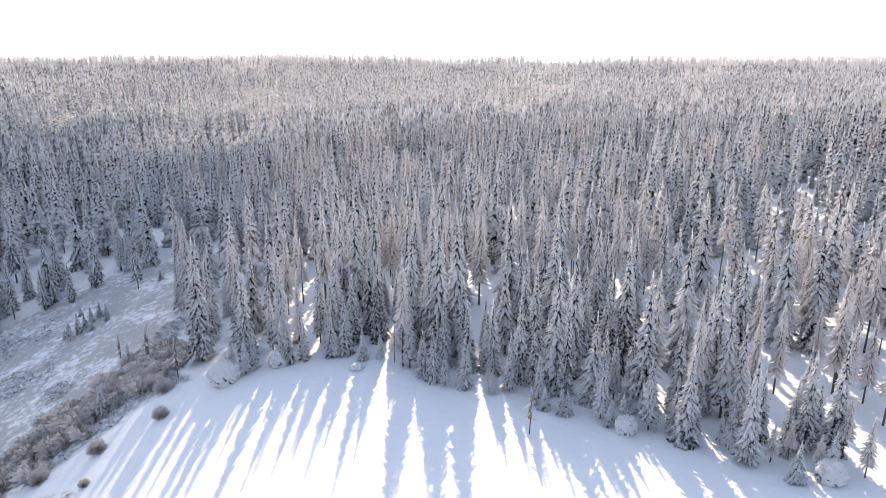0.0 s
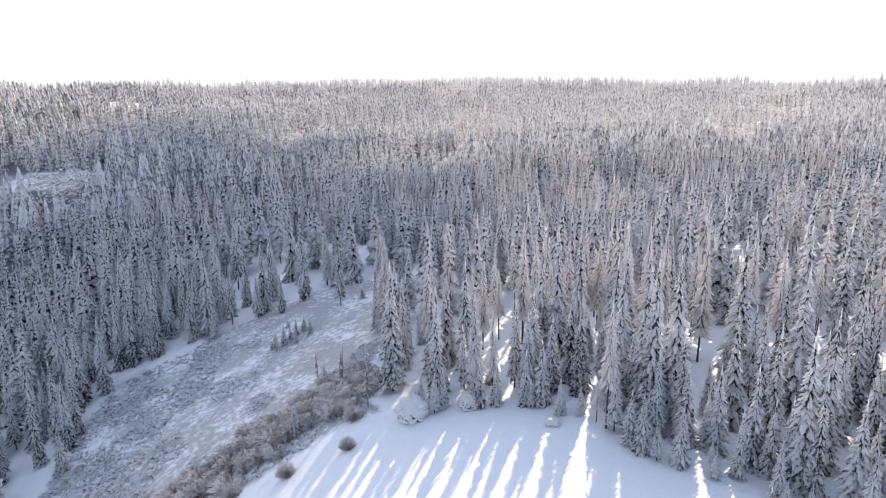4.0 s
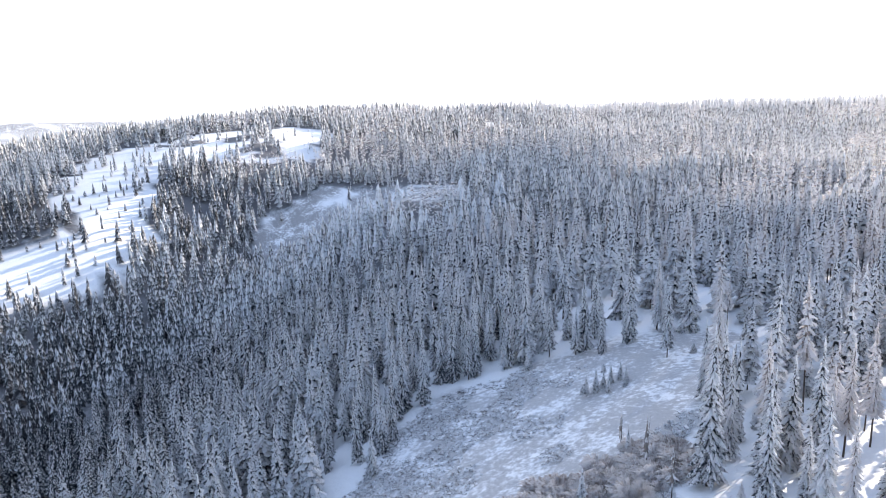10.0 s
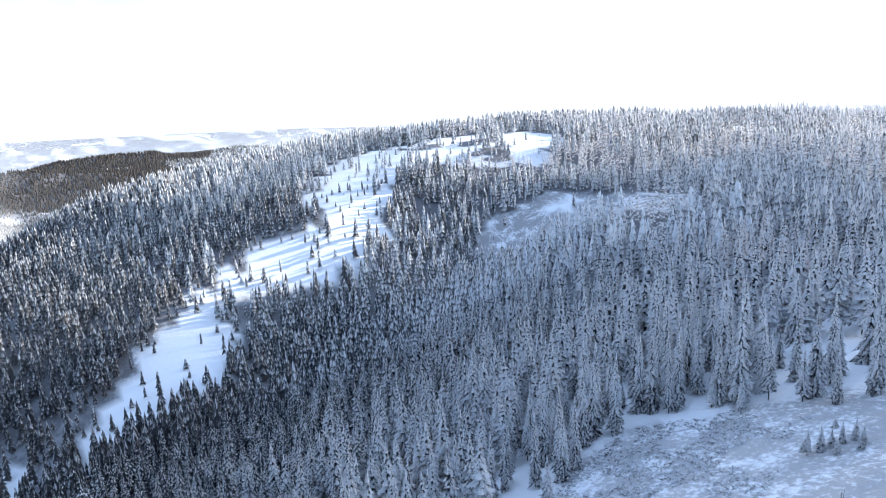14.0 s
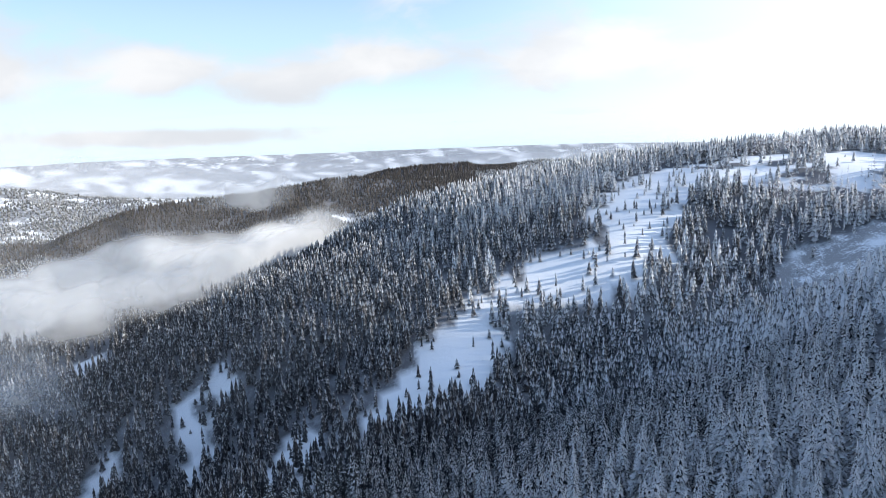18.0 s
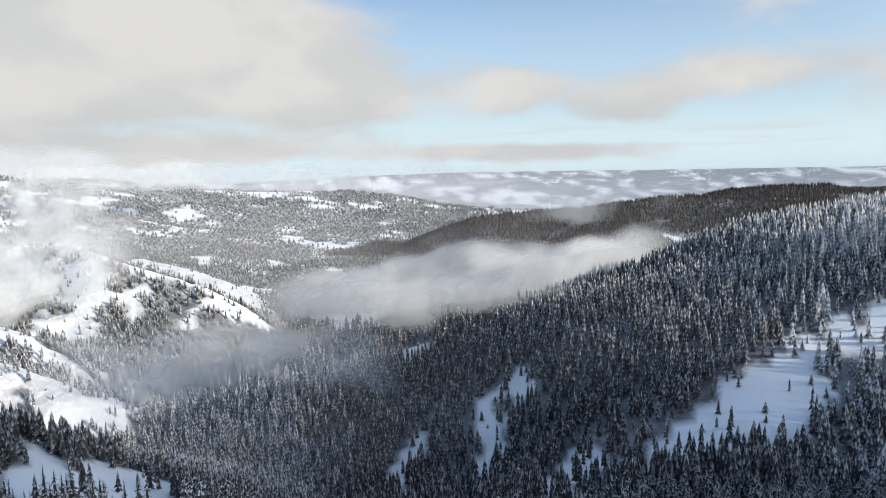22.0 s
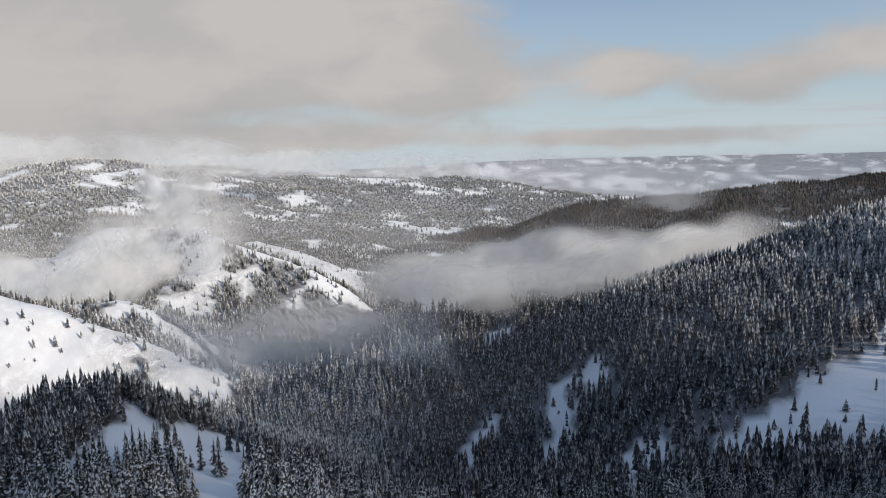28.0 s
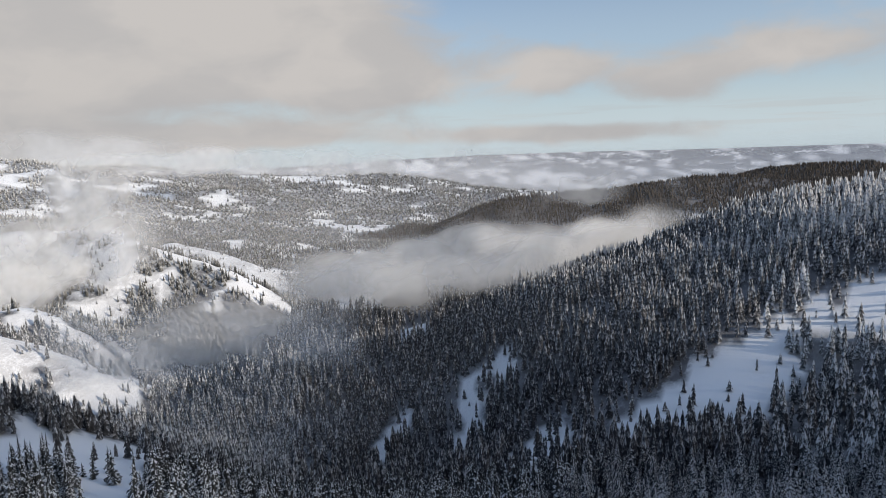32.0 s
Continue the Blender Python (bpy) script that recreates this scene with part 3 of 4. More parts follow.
# ---- trees ----
def frond_tree(rng, whorls, arms, fine, foot, wide, droop, power, slim=1.0):
    """Unit tree crown: whorls of drooping fronds. fine 3: lobed fronds, 2: roof-shaped, 1: single blades.
    The third array tells how much snow each point bears: much along the boughs, little on their hanging sides."""
    verts, faces, load = [], [], []
    for k in range(whorls):
        hk = foot + (1 - foot) * (k + 0.5 * rng.random()) / whorls
        rad = wide * max(0.0, 1 - ((hk - foot) / (1 - foot)) ** 1.6) ** (power + 0.5) + 0.006
        rad *= 0.8 + 0.4 * rng.random()
        base = rng.random() * 6.28
        for j in range(arms):
            a = base + 6.283 * (j + 0.35 * rng.random()) / arms
            h = min(0.985, hk + (rng.random() - 0.5) * 1.3 * (1 - foot) / whorls)
            r = rad * (0.7 + 0.5 * rng.random())
            ca, sa = math.cos(a), math.sin(a)
            drop = r * (droop + 0.3 * rng.random())
            wd = slim * r * (0.24 + 0.12 * rng.random()) * (6.0 / arms) ** 0.5
            w = (0.35 + 0.65 * rng.random()) * (0.4 + 0.95 * h)

            def p(along, side, down):
                return (ca * along - sa * side, sa * along + ca * side, h - down)
            n = len(verts)
            if fine == 3:
                verts += [p(0, 0, -0.006), p(r * 0.62, wd, drop * 0.75), p(r * 0.55, 0, drop * 0.3), p(r * 0.62, -wd, drop * 0.75), p(r, wd * 0.3 * (rng.random() - 0.5), drop * 1.1)]
                load += [0.1, 0.0, w, 0.0, 0.7 * w]
                faces += [(n, n + 1, n + 2), (n, n + 2, n + 3), (n + 1, n + 4, n + 2), (n + 2, n + 4, n + 3)]
            elif fine == 2:
                verts += [p(0, 0, -0.008), p(r * 0.75, wd * 1.3, drop * 1.0), p(r, 0, drop * 0.8), p(r * 0.75, -wd * 1.3, drop * 1.0)]
                load += [0.2, 0.0, 1.2 * w, 0.0]
                faces += [(n, n + 1, n + 2), (n, n + 2, n + 3)]
            else:
                verts += [p(0, 0, -0.03), p(r, wd * 1.6, drop), p(r, -wd * 1.6, drop)]
                q = 0.25 * rng.random() + 0.75 * h ** 1.4
                load += [0.1, q, 0.8 * q]
                faces += [(n, n + 1, n + 2)]
    # the dark inside of the crown, where no snow lies
    if fine > 1:
        n = len(verts)
        for u in (0.0, 0.5, 1.0):
            for j in range(5):
                q = 0.32 * wide * (1 - 0.95 * u ** 1.7) ** (power + 0.5) * (0.8 + 0.4 * rng.random())
                verts.append((math.cos(1.2566 * j) * q, math.sin(1.2566 * j) * q, foot + (0.95 - foot) * u))
                load.append(-0.25 + 0.25 * u)
        for k in range(2):
            for j in range(5):
                a, b = n + 5 * k + j, n + 5 * k + (j + 1) % 5
                faces += [(a, b, b + 5), (a, b + 5, a + 5)]
    n = len(verts)
    verts += [(0.012, 0, 0.9), (-0.006, 0.01, 0.9), (-0.006, -0.01, 0.9), (0, 0, 1.02)]
    load += [0.5, 0.5, 0.5, 0.9]
    faces += [(n, n + 1, n + 3), (n + 1, n + 2, n + 3), (n + 2, n, n + 3)]
    return np.array(verts), np.array(faces), np.array(load)


def trunk_tree(sides, width, top, bend=0.0):
    verts, faces = [], []
    for k, (h, w) in enumerate(((-0.03, 1.35), (0.03, 1.0), (0.5 * top, 0.65), (top, 0.08))):
        for j in range(sides):
            a = 6.283 * j / sides
            verts.append((math.cos(a) * width * w + bend * h * h, math.sin(a) * width * w, h))
    for k in range(3):
        for j in range(sides):
            a, b = k * sides + j, k * sides + (j + 1) % sides
            faces += [(a, b, b + sides), (a, b + sides, a + sides)]
    return np.array(verts), np.array(faces), np.zeros(len(verts))


def join(a, b):
    return (np.concatenate([a[0], b[0]]), np.concatenate([a[1], b[1] + len(a[0])]), np.concatenate([a[2], b[2]]),
            np.concatenate([np.zeros(len(a[1]), int), np.ones(len(b[1]), int)]))


def cone_tree(rng, tiers, sides, foot, wide):
    verts, faces = [], []
    for k in range(tiers):
        lo, hi = foot + (1 - foot) * k / tiers, foot + (1 - foot) * min(1, (k + 1.55) / tiers)
        r = wide * (1 - 0.85 * k / tiers)
        n = len(verts)
        for j in range(sides):
            a = 6.283 * (j + 0.5 * k) / sides
            q = r * (0.75 + 0.5 * rng.random())
            verts.append((math.cos(a) * q, math.sin(a) * q, lo + 0.06 * rng.random()))
        verts.append((0, 0, hi))
        faces += [(n + j, n + (j + 1) % sides, n + sides) for j in range(sides)]
    return np.array(verts), np.array(faces), 0.3 * rng.random(len(verts)) + 0.6 * np.array(verts)[:, 2] ** 1.4


def tier_tree(rng, tiers, sides, foot, wide, power):
    """Unit crown for the slopes: skirts of boughs with ragged rims, one over the other; the bough tips bear the snow."""
    verts, faces, load = [], [], []
    for k in range(tiers):
        lo = foot + (1 - foot) * k / tiers
        hi = min(1.0, lo + (1 - foot) * 1.75 / tiers) if k < tiers - 1 else 1.03
        r = wide * (1 - 0.95 * (k / tiers) ** 1.6) ** (power + 0.35) * (0.85 + 0.3 * rng.random())
        n, turn = len(verts), rng.random() * 6.28
        for j in range(sides):
            a = turn + 6.283 * (j + 0.5 * (rng.random() - 0.5)) / sides
            q = r * ((1.0 if j % 2 else 0.62) + 0.4 * rng.random())
            verts.append((math.cos(a) * q, math.sin(a) * q, lo + (0.0 if j % 2 else 0.35 / tiers) + 0.05 * (rng.random() - 0.5)))
            load.append((0.85 if j % 2 else 0.2) * (0.4 + 0.6 * rng.random()) + 0.35 * lo)
        verts.append((0.02 * (rng.random() - 0.5), 0.02 * (rng.random() - 0.5), hi))
        load.append(-0.05 + 0.85 * (k == tiers - 1))
        faces += [(n + j, n + (j + 1) % sides, n + sides) for j in range(sides)]
    return np.array(verts), np.array(faces), np.array(load)


def scatter(rng, r0, r1, spacing, a0=-62.0, a1=170.0):
    """Jittered places of trees in a ring sector round the middle of the walk."""
    g = np.arange(-r1, r1, spacing)
    x, y = [v.ravel() for v in np.meshgrid(g, g)]
    x = x + (rng.random(x.size) - 0.5) * spacing * 0.95 + CENTRE[0]
    y = y + (rng.random(x.size) - 0.5) * spacing * 0.95 + CENTRE[1]
    r, a = np.hypot(x - CENTRE[0], y - CENTRE[1]), azimuth(x, y)
    a = np.where(a < -90, a + 360, a)
    keep = (r >= r0) & (r < r1) & (a > a0) & (a < a1)
    x, y = x[keep], y[keep]
    slope = np.hypot(x, y) > 280
    thin = slope * (0.20 * rough(x, y, 15, 52) + 0.20 * rough(x, y, 48, 53)) + 0.14 + 0.18 * rough(x, y, 22, 16) + 0.10 * rough(x, y, 60, 19) + 0.10 * ((y < 150) & (x > -5) & (y > 30))
    keep = rng.random(x.size) > np.maximum(open_land(x, y), thin)
    return x[keep], y[keep]


def tree_height(rng, x, y):
    r = np.hypot(x, y)
    h = 15.0 + 2.8 * np.clip((380 - r) / 120, 0, 1) + 2.2 * rough(x, y, 60, 17) + 10.0 * (rng.random(x.size) - 0.5)
    h = np.where(rng.random(x.size) < 0.22, h * (0.35 + 0.4 * rng.random(x.size)), h)
    h = h * np.where(((r > 330) & (y + 0.35 * x < 60)) | (y < 15), 0.92, np.where(r > 330, 0.95, 1.0))
    o = open_land(x, y)
    edge = (y < 120) & ((open_land(x, y - 6.0) == 1.0) | (open_land(x, y - 11.0) == 1.0)) & (o < 0.5)
    h = np.where(edge & (rng.random(x.size) < 0.75), 4.5 + 6.0 * rng.random(x.size), h)
    tall = inside(x, y, SPARSE) | (o < 0.5)
    return np.where(tall, h, h * (0.4 + 0.45 * rng.random(x.size)))


def bear_snow(me, load):
    at = me.attributes.new("load", "FLOAT", "POINT")
    at.data.foreach_set("value", load.astype(np.float32))


def plant(name, rng, templates, x, y, h, materials, label, category="forest", slim=1.0):
    """Many trees as one mesh."""
    V, F, S, L, off = [], [], [], [], 0
    which = rng.integers(0, len(templates), x.size)
    z = ground(x, y) - 0.15
    for k, tpl in enumerate(templates):
        sel = np.nonzero(which == k)[0]
        if not len(sel):
            continue
        tv, tf = tpl[0], tpl[1]
        a = rng.random(len(sel)) * 6.283
        c, s = np.cos(a)[:, None], np.sin(a)[:, None]
        hh = h[sel][:, None]
        girth = (hh * 0.63 + 4.0) * slim * (0.8 + 0.45 * rng.random(len(sel)))[:, None]
        lean_x, lean_y = (rng.random((2, len(sel), 1)) - 0.5) * 0.05
        vx = (tv[:, 0] * c - tv[:, 1] * s) * girth + x[sel][:, None] + lean_x * hh * tv[:, 2]
        vy = (tv[:, 0] * s + tv[:, 1] * c) * girth + y[sel][:, None] + lean_y * hh * tv[:, 2]
        vz = tv[:, 2] * hh + z[sel][:, None]
        V.append(np.stack([vx, vy, vz], -1).reshape(-1, 3))
        F.append((tf[None] + (np.arange(len(sel)) * len(tv))[:, None, None] + off).reshape(-1, 3))
        S.append(np.tile(tpl[3] if len(tpl) > 3 else np.zeros(len(tf), int), len(sel)))
        L.append(np.tile(tpl[2], len(sel)))
        off += len(sel) * len(tv)
    if not V:
        return
    me = mesh_from(name, np.concatenate(V), np.concatenate(F), False, materials, np.concatenate(S))
    bear_snow(me, np.concatenate(L))
    tagged(new(name, me), label, category, kind="stuff")


rng = np.random.default_rng(5)
SPRUCE_MID = [join(frond_tree(rng, 22, 8, 2, f, w, 0.45, p, 1.05), trunk_tree(3, 0.008, 0.5)) for f, w, p in ((0.05, 0.135, 0.6), (0.1, 0.12, 0.5), (0.24, 0.125, 0.6), (0.14, 0.11, 0.4), (0.08, 0.14, 0.8))]
SPRUCE_BACK = [join(frond_tree(rng, 16, 7, 2, f, w, 0.5, p, 1.2), trunk_tree(3, 0.008, 0.4)) for f, w, p in ((0.05, 0.135, 0.6), (0.1, 0.12, 0.5), (0.2, 0.125, 0.6), (0.14, 0.11, 0.4), (0.08, 0.14, 0.8))]
LARCH_MID = [join(frond_tree(rng, 17, 6, 2, f, 0.10, 0.45, 0.4, 0.75), trunk_tree(3, 0.010, 0.8)) for f in (0.25, 0.4)]
SPRUCE_SPUR = [join(frond_tree(rng, 10, 5, 2, f, 0.15, 0.5, 0.7, 1.1), trunk_tree(3, 0.011, 0.5)) for f in (0.05, 0.1, 0.16, 0.08)]
SPRUCE_FAR = [tier_tree(rng, 5, 6, f, w, p) for f, w, p in ((0.04, 0.165, 0.7), (0.1, 0.14, 0.6), (0.06, 0.155, 0.75), (0.14, 0.13, 0.55), (0.02, 0.185, 0.85))]
LARCH_FAR = [frond_tree(rng, 5, 5, 1, f, 0.11, 0.1, 0.6) for f in (0.2, 0.3)]
SPRUCE_DIM = [tier_tree(rng, 4, 5, f, w, 0.7) for f, w in ((0.04, 0.18), (0.1, 0.15), (0.06, 0.165))]
LARCH_DIM = [frond_tree(rng, 4, 4, 1, f, 0.14, 0.1, 0.6) for f in (0.2, 0.3)]
CONE_FAR = [cone_tree(rng, 2, 5, 0.05, 0.19) for _ in range(3)]
CONE_DIM = [cone_tree(rng, 2, 4, 0.0, 0.22) for _ in range(3)]
CONE_TINY = [cone_tree(rng, 1, 4, 0.0, 0.32) for _ in range(3)]


def near_zone(x, y):
    """The edge of the clearing and the banks of the gully."""
    edge = (x > -48) & (x < 62) & (y > 50) & (y < 146 - 0.5 * np.abs(x)) 
    bank = (x > -140) & (x < -52) & (y > 96) & (y < 185) & (np.hypot(x + 90, y - 140) < 56)
    return edge | bank


def larch_land(x, y, size, share):
    """Larches stand among the spruces on the plateau, hardly any on the shaded slopes."""
    up = ((x > -78) & (y > 40)) | (y > 215 + 0.12 * np.abs(x))
    return up & (rough(x + 913, y + 417, size, 18) + 0.9 * (rng.random(x.size) - 0.5) > share)


def forests():
    x, y = scatter(rng, 45, 290, 5.3, -75.0)
    h = tree_height(rng, x, y)
    near = near_zone(x, y)
    larch = larch_land(x, y, 25, 0.30 - 0.16 * ((x > -40) & (y < 150)))
    low = y < 15
    keep = (~low | (x < -62)) & ~((x < -36 - 0.6 * (y - 97)) & (x > -70) & (y < 118))
    x, y, h, near, larch, low = x[keep], y[keep], h[keep], near[keep], larch[keep], low[keep]
    back = np.hypot(x - CENTRE[0], y - CENTRE[1]) > 205
    for sel, tpl, name, mats, label in ((~near & ~larch & ~low & back, SPRUCE_BACK, "spruce_forest", [SPRUCE, TRUNK], "dense snow-laden spruce forest farther over the plateau"),
                                        (~near & ~larch & ~low & ~back, SPRUCE_MID, "spruce_forest", [SPRUCE, TRUNK], "dense snow-laden spruce forest on the plateau and gully slopes"),
                                        (~near & ~larch & low, SPRUCE_SPUR, "spur_forest", [SPRUCE_LOW, TRUNK], "dark lightly dusted spruces on the spur below the plateau"),
                                        (~near & larch, LARCH_MID, "larch_forest", [LARCH, TRUNK], "pale rime-frosted bare larches among the spruces")):
        slope = x < -62
        plant(name, rng, tpl, x[sel & slope], y[sel & slope], h[sel & slope], mats, label, slim=1.2)
        plant(name, rng, tpl, x[sel & ~slope], y[sel & ~slope], h[sel & ~slope], mats, label, slim=1.0)
    spots = list(zip(x[near], y[near], h[near], larch[near]))
    for r0, r1, gap, tpl in ((290, 600, 4.7, (SPRUCE_FAR, LARCH_FAR)), (600, 880, 5.8, (SPRUCE_DIM, LARCH_DIM))):
        x, y = scatter(rng, r0, r1, gap)
        h = tree_height(rng, x, y)
        larch = larch_land(x, y, 40, 0.25)
        mixed = 45 * rough(x, y, 50, 54) + 130 * (rng.random(x.size) - 0.5)
        # west of x -530 the paler needles stand in for sunlight on the crest
        high = ~larch & ((y + mixed > 235 + 0.10 * np.abs(x)) | ((x < -530) & (y + mixed > 50)))
        plant("plateau_forest", rng, tpl[0], x[high], y[high], h[high], [SPRUCE_PLATEAU], "white rimed conifer forest over the high plateau, its pale needles also standing for sunlight on the ridge crest")
        bank = ~larch & ~high & (y + 0.5 * mixed > 75) & (x + 0.6 * mixed > -455)
        plant("gully_side_forest", rng, tpl[0], x[bank], y[bank], h[bank], [SPRUCE_BANK], "snow-dusted conifer forest on the side of the gully")
        dark = ~larch & ~high & ~bank
        floor = dark & (ground(x, y) + 0.2 * mixed < -104) & (azimuth(x, y) + 0.06 * mixed > 127)
        dark &= ~floor
        plant("valley_forest", rng, tpl[0], x[floor], y[floor], h[floor], [SPRUCE_VALLEY], "snow-dusted conifer forest down in the misty valley")
        plant("mountainside_forest", rng, tpl[0], x[dark], y[dark], h[dark], [SPRUCE_SLOPE], "dark snowy conifer forest over the mountainside and ridge")
        plant("mountainside_larches", rng, tpl[1], x[larch], y[larch], h[larch], [LARCH], "frosted larch stands on the high plateau")
    x, y = scatter(rng, 880, 1300, 7.4)
    h = (10.0 + 11.0 * rng.random(x.size) ** 1.6) * np.where(open_land(x, y) > 0.5, 0.65, 1.0)
    high = y > 250
    h = np.where(high, h * (1.0 + 0.4 * rough(x, y, 90, 57)), h)
    plant("far_forest", rng, CONE_FAR, x[~high], y[~high], h[~high], [SPRUCE_DISTANT], "distant snowy forest on the sunny hills")
    plant("far_plateau_forest", rng, CONE_FAR, x[high], y[high], h[high], [SPRUCE_PLATEAU], "distant white rimed forest along the plateau skyline")
    x, y = scatter(rng, 1300, 2000, 8.2, 70.0)
    dark = dark_wood(x, y)
    h = (9.0 + 5.0 * rng.random(x.size)) * np.where(open_land(x, y) > 0.5, 0.6, 1.0)
    plant("far_valley_forest", rng, CONE_DIM, x[~dark], y[~dark], h[~dark], [SPRUCE_DISTANT], "distant snowy forest across the valley")
    plant("brown_hill_woods", rng, CONE_DIM, x[dark], y[dark], h[dark], [BROWN_WOOD], "dark brown snowless woods on the hill across the valley")
    x, y = scatter(rng, 2000, 2950, 8.6, 80.0, 135.0)
    dark = dark_wood(x, y)
    x, y = x[dark], y[dark]
    plant("brown_hill_woods", rng, CONE_TINY, x, y, 9.0 + 6.0 * rng.random(x.size), [BROWN_WOOD], "dark brown snowless woods on the hill across the valley")
    x, y = scatter(rng, 2000, 3300, 14.0, 70.0)
    dark = dark_wood(x, y)
    h = 9.0 + 7.0 * rng.random(x.size)
    plant("distant_woods", rng, CONE_TINY, x[~dark], y[~dark], h[~dark], [SPRUCE_DISTANT], "very distant woods in the wide valley")
    return spots


NEAR_SPOTS = forests()


# ---- trees at the edge of the clearing and on the gully banks ----
def part(name, me, parent, label=""):
    ob = new(name, me)
    ob.parent = parent
    return tagged(ob, label)


def tree_models():
    models = []
    for k, (kind, foot, wide, droop, power) in enumerate((("spruce", 0.04, 0.125, 0.35, 0.65), ("spruce", 0.1, 0.11, 0.45, 0.55), ("spruce", 0.2, 0.115, 0.4, 0.55),
                                                          ("spruce", 0.03, 0.145, 0.4, 0.8), ("larch", 0.25, 0.10, 0.3, 0.55), ("larch", 0.38, 0.09, 0.35, 0.5))):
        r = np.random.default_rng(40 + k)
        cv, cf, cl = frond_tree(r, 38, 8, 3, foot, wide, droop, power, 0.8 if kind == "spruce" else 0.6)
        tv, tf, _ = trunk_tree(6, 0.010, 0.93, 0.01)
        mat = SPRUCE if kind == "spruce" else LARCH
        crown = mesh_from("crown", cv * 18.0, cf, False, [mat])
        bear_snow(crown, cl)
        models.append((kind, crown, mesh_from("trunk", tv * 18.0, tf, True, [TRUNK])))
    return models


def near_trees(spots):
    r = np.random.default_rng(9)
    models = tree_models()
    first = {}
    for x, y, h, larch in spots:
        k = int(r.integers(4, 6)) if larch else int(r.integers(0, 4))
        kind, crown, trunk = models[k]
        z = float(ground(np.array([x]), np.array([y]))[0]) - 0.1
        s = h / 18.0
        girth = (h * 0.66 + 3.6) / 18.0 * (0.85 + 0.35 * r.random())
        if k not in first:
            tree = new(kind + "_tree")
            tagged(tree, "tall snow-laden spruce by the open snow" if kind == "spruce" else "rime-frosted bare larch by the open snow", "tree", "trees round the clearing")
            part("crown", crown, tree)
            part("trunk", trunk, tree, "dark bare trunk")
            first[k] = tree
        else:
            tree = copy_thing(first[k], Matrix.Identity(4))
        tree.matrix_basis = Matrix.LocRotScale((x, y, z), Euler((0.03 * (r.random() - 0.5), 0.03 * (r.random() - 0.5), 6.28 * r.random())), (girth, girth, s))


def edge_row():
    """Young trees that crowd the edge of the clearing."""
    r = np.random.default_rng(17)
    line = np.array([(-37, 99), (-28, 100), (-16, 100), (-6, 95), (-2, 89), (9, 85), (15, 78), (27, 73), (33, 68), (43, 60)], float)
    out = []
    for a, b in zip(line[:-1], line[1:]):
        n = int(np.linalg.norm(b - a) / 1.9)
        for k in range(n):
            p = a + (b - a) * (k + r.random()) / n
            if r.random() < 0.1:
                continue
            out.append((p[0] + 1.6 * r.random(), p[1] + 3.0 * r.random() - 0.6, 3.5 + 6.5 * r.random() ** 1.4, r.random() < 0.12))
    # a closed second row behind them
    for a, b in zip(line[:-1], line[1:]):
        n = int(np.linalg.norm(b - a) / 2.6)
        for k in range(n):
            p = a + (b - a) * (k + r.random()) / n
            out.append((p[0] + 2.0 + 2.0 * r.random(), p[1] + 4.0 + 4.0 * r.random(), 9.0 + 7.0 * r.random(), r.random() < 0.15))
    # small spruces on the snow in the gully, and the tall ones round its head
    for gx, gy, gh in ((-81, 139, 5.0), (-80, 141, 5.4), (-79, 145, 4.4), (-78, 147, 4.2), (-76, 146, 3.6), (-77, 141, 3.0), (-82.5, 140, 2.6), (-79.5, 143, 3.8), (-75, 144, 3.2), (-84, 150, 2.4),
                       (-74, 159, 16.5), (-88, 167, 20.0), (-91, 160, 10.5), (-97, 158, 12.0), (-70, 163, 3.2), (-105, 150, 8.0), (-58, 117, 5.0)):
        out.append((gx, gy, gh, False))
    for gx, gy, gh in ((-53, 136, 21.0), (-66, 166, 19.0), (-86, 176, 18.0)):
        out.append((gx, gy, gh, True))
    # single trees that stand out on the snow
    out += [(36.5, 62.0, 5.0, False), (33.0, 66.0, 13.5, False), (28.0, 71.0, 12.5, False), (46.5, 57.5, 8.5, False), (-55.0, 100.0, 6.5, False)]
    return out


def dead_tree(x, y, h, seed):
    """A bare, broken young trunk with stubs of branches."""
    r = np.random.default_rng(seed)
    tv, tf, _ = trunk_tree(6, 0.012, 1.0, 0.05)
    top = tagged(new("dead_tree"), "bare dead young tree standing in the snow", "tree")
    top.location = (x, y, float(ground(np.array([x]), np.array([y]))[0]) - 0.1)
    part("trunk", mesh_from("trunk", tv * h, tf, True, [TRUNK]), top)
    cv, cf, cl = frond_tree(r, 9, 3, 3, 0.35, 0.13, 0.3, 0.5, 0.4)
    twigs = mesh_from("crown", cv * h, cf, False, [LARCH])
    bear_snow(twigs, cl)
    part("crown", twigs, top, "few thin frosted branches")


near_trees(NEAR_SPOTS + edge_row())
for k, (dx, dy, dh) in enumerate(((10.5, 74.5, 6.5), (-44.0, 104.5, 7.5), (-52.0, 112.0, 9.0), (-60.0, 118.0, 7.0))):
    dead_tree(dx, dy, dh, 70 + k)


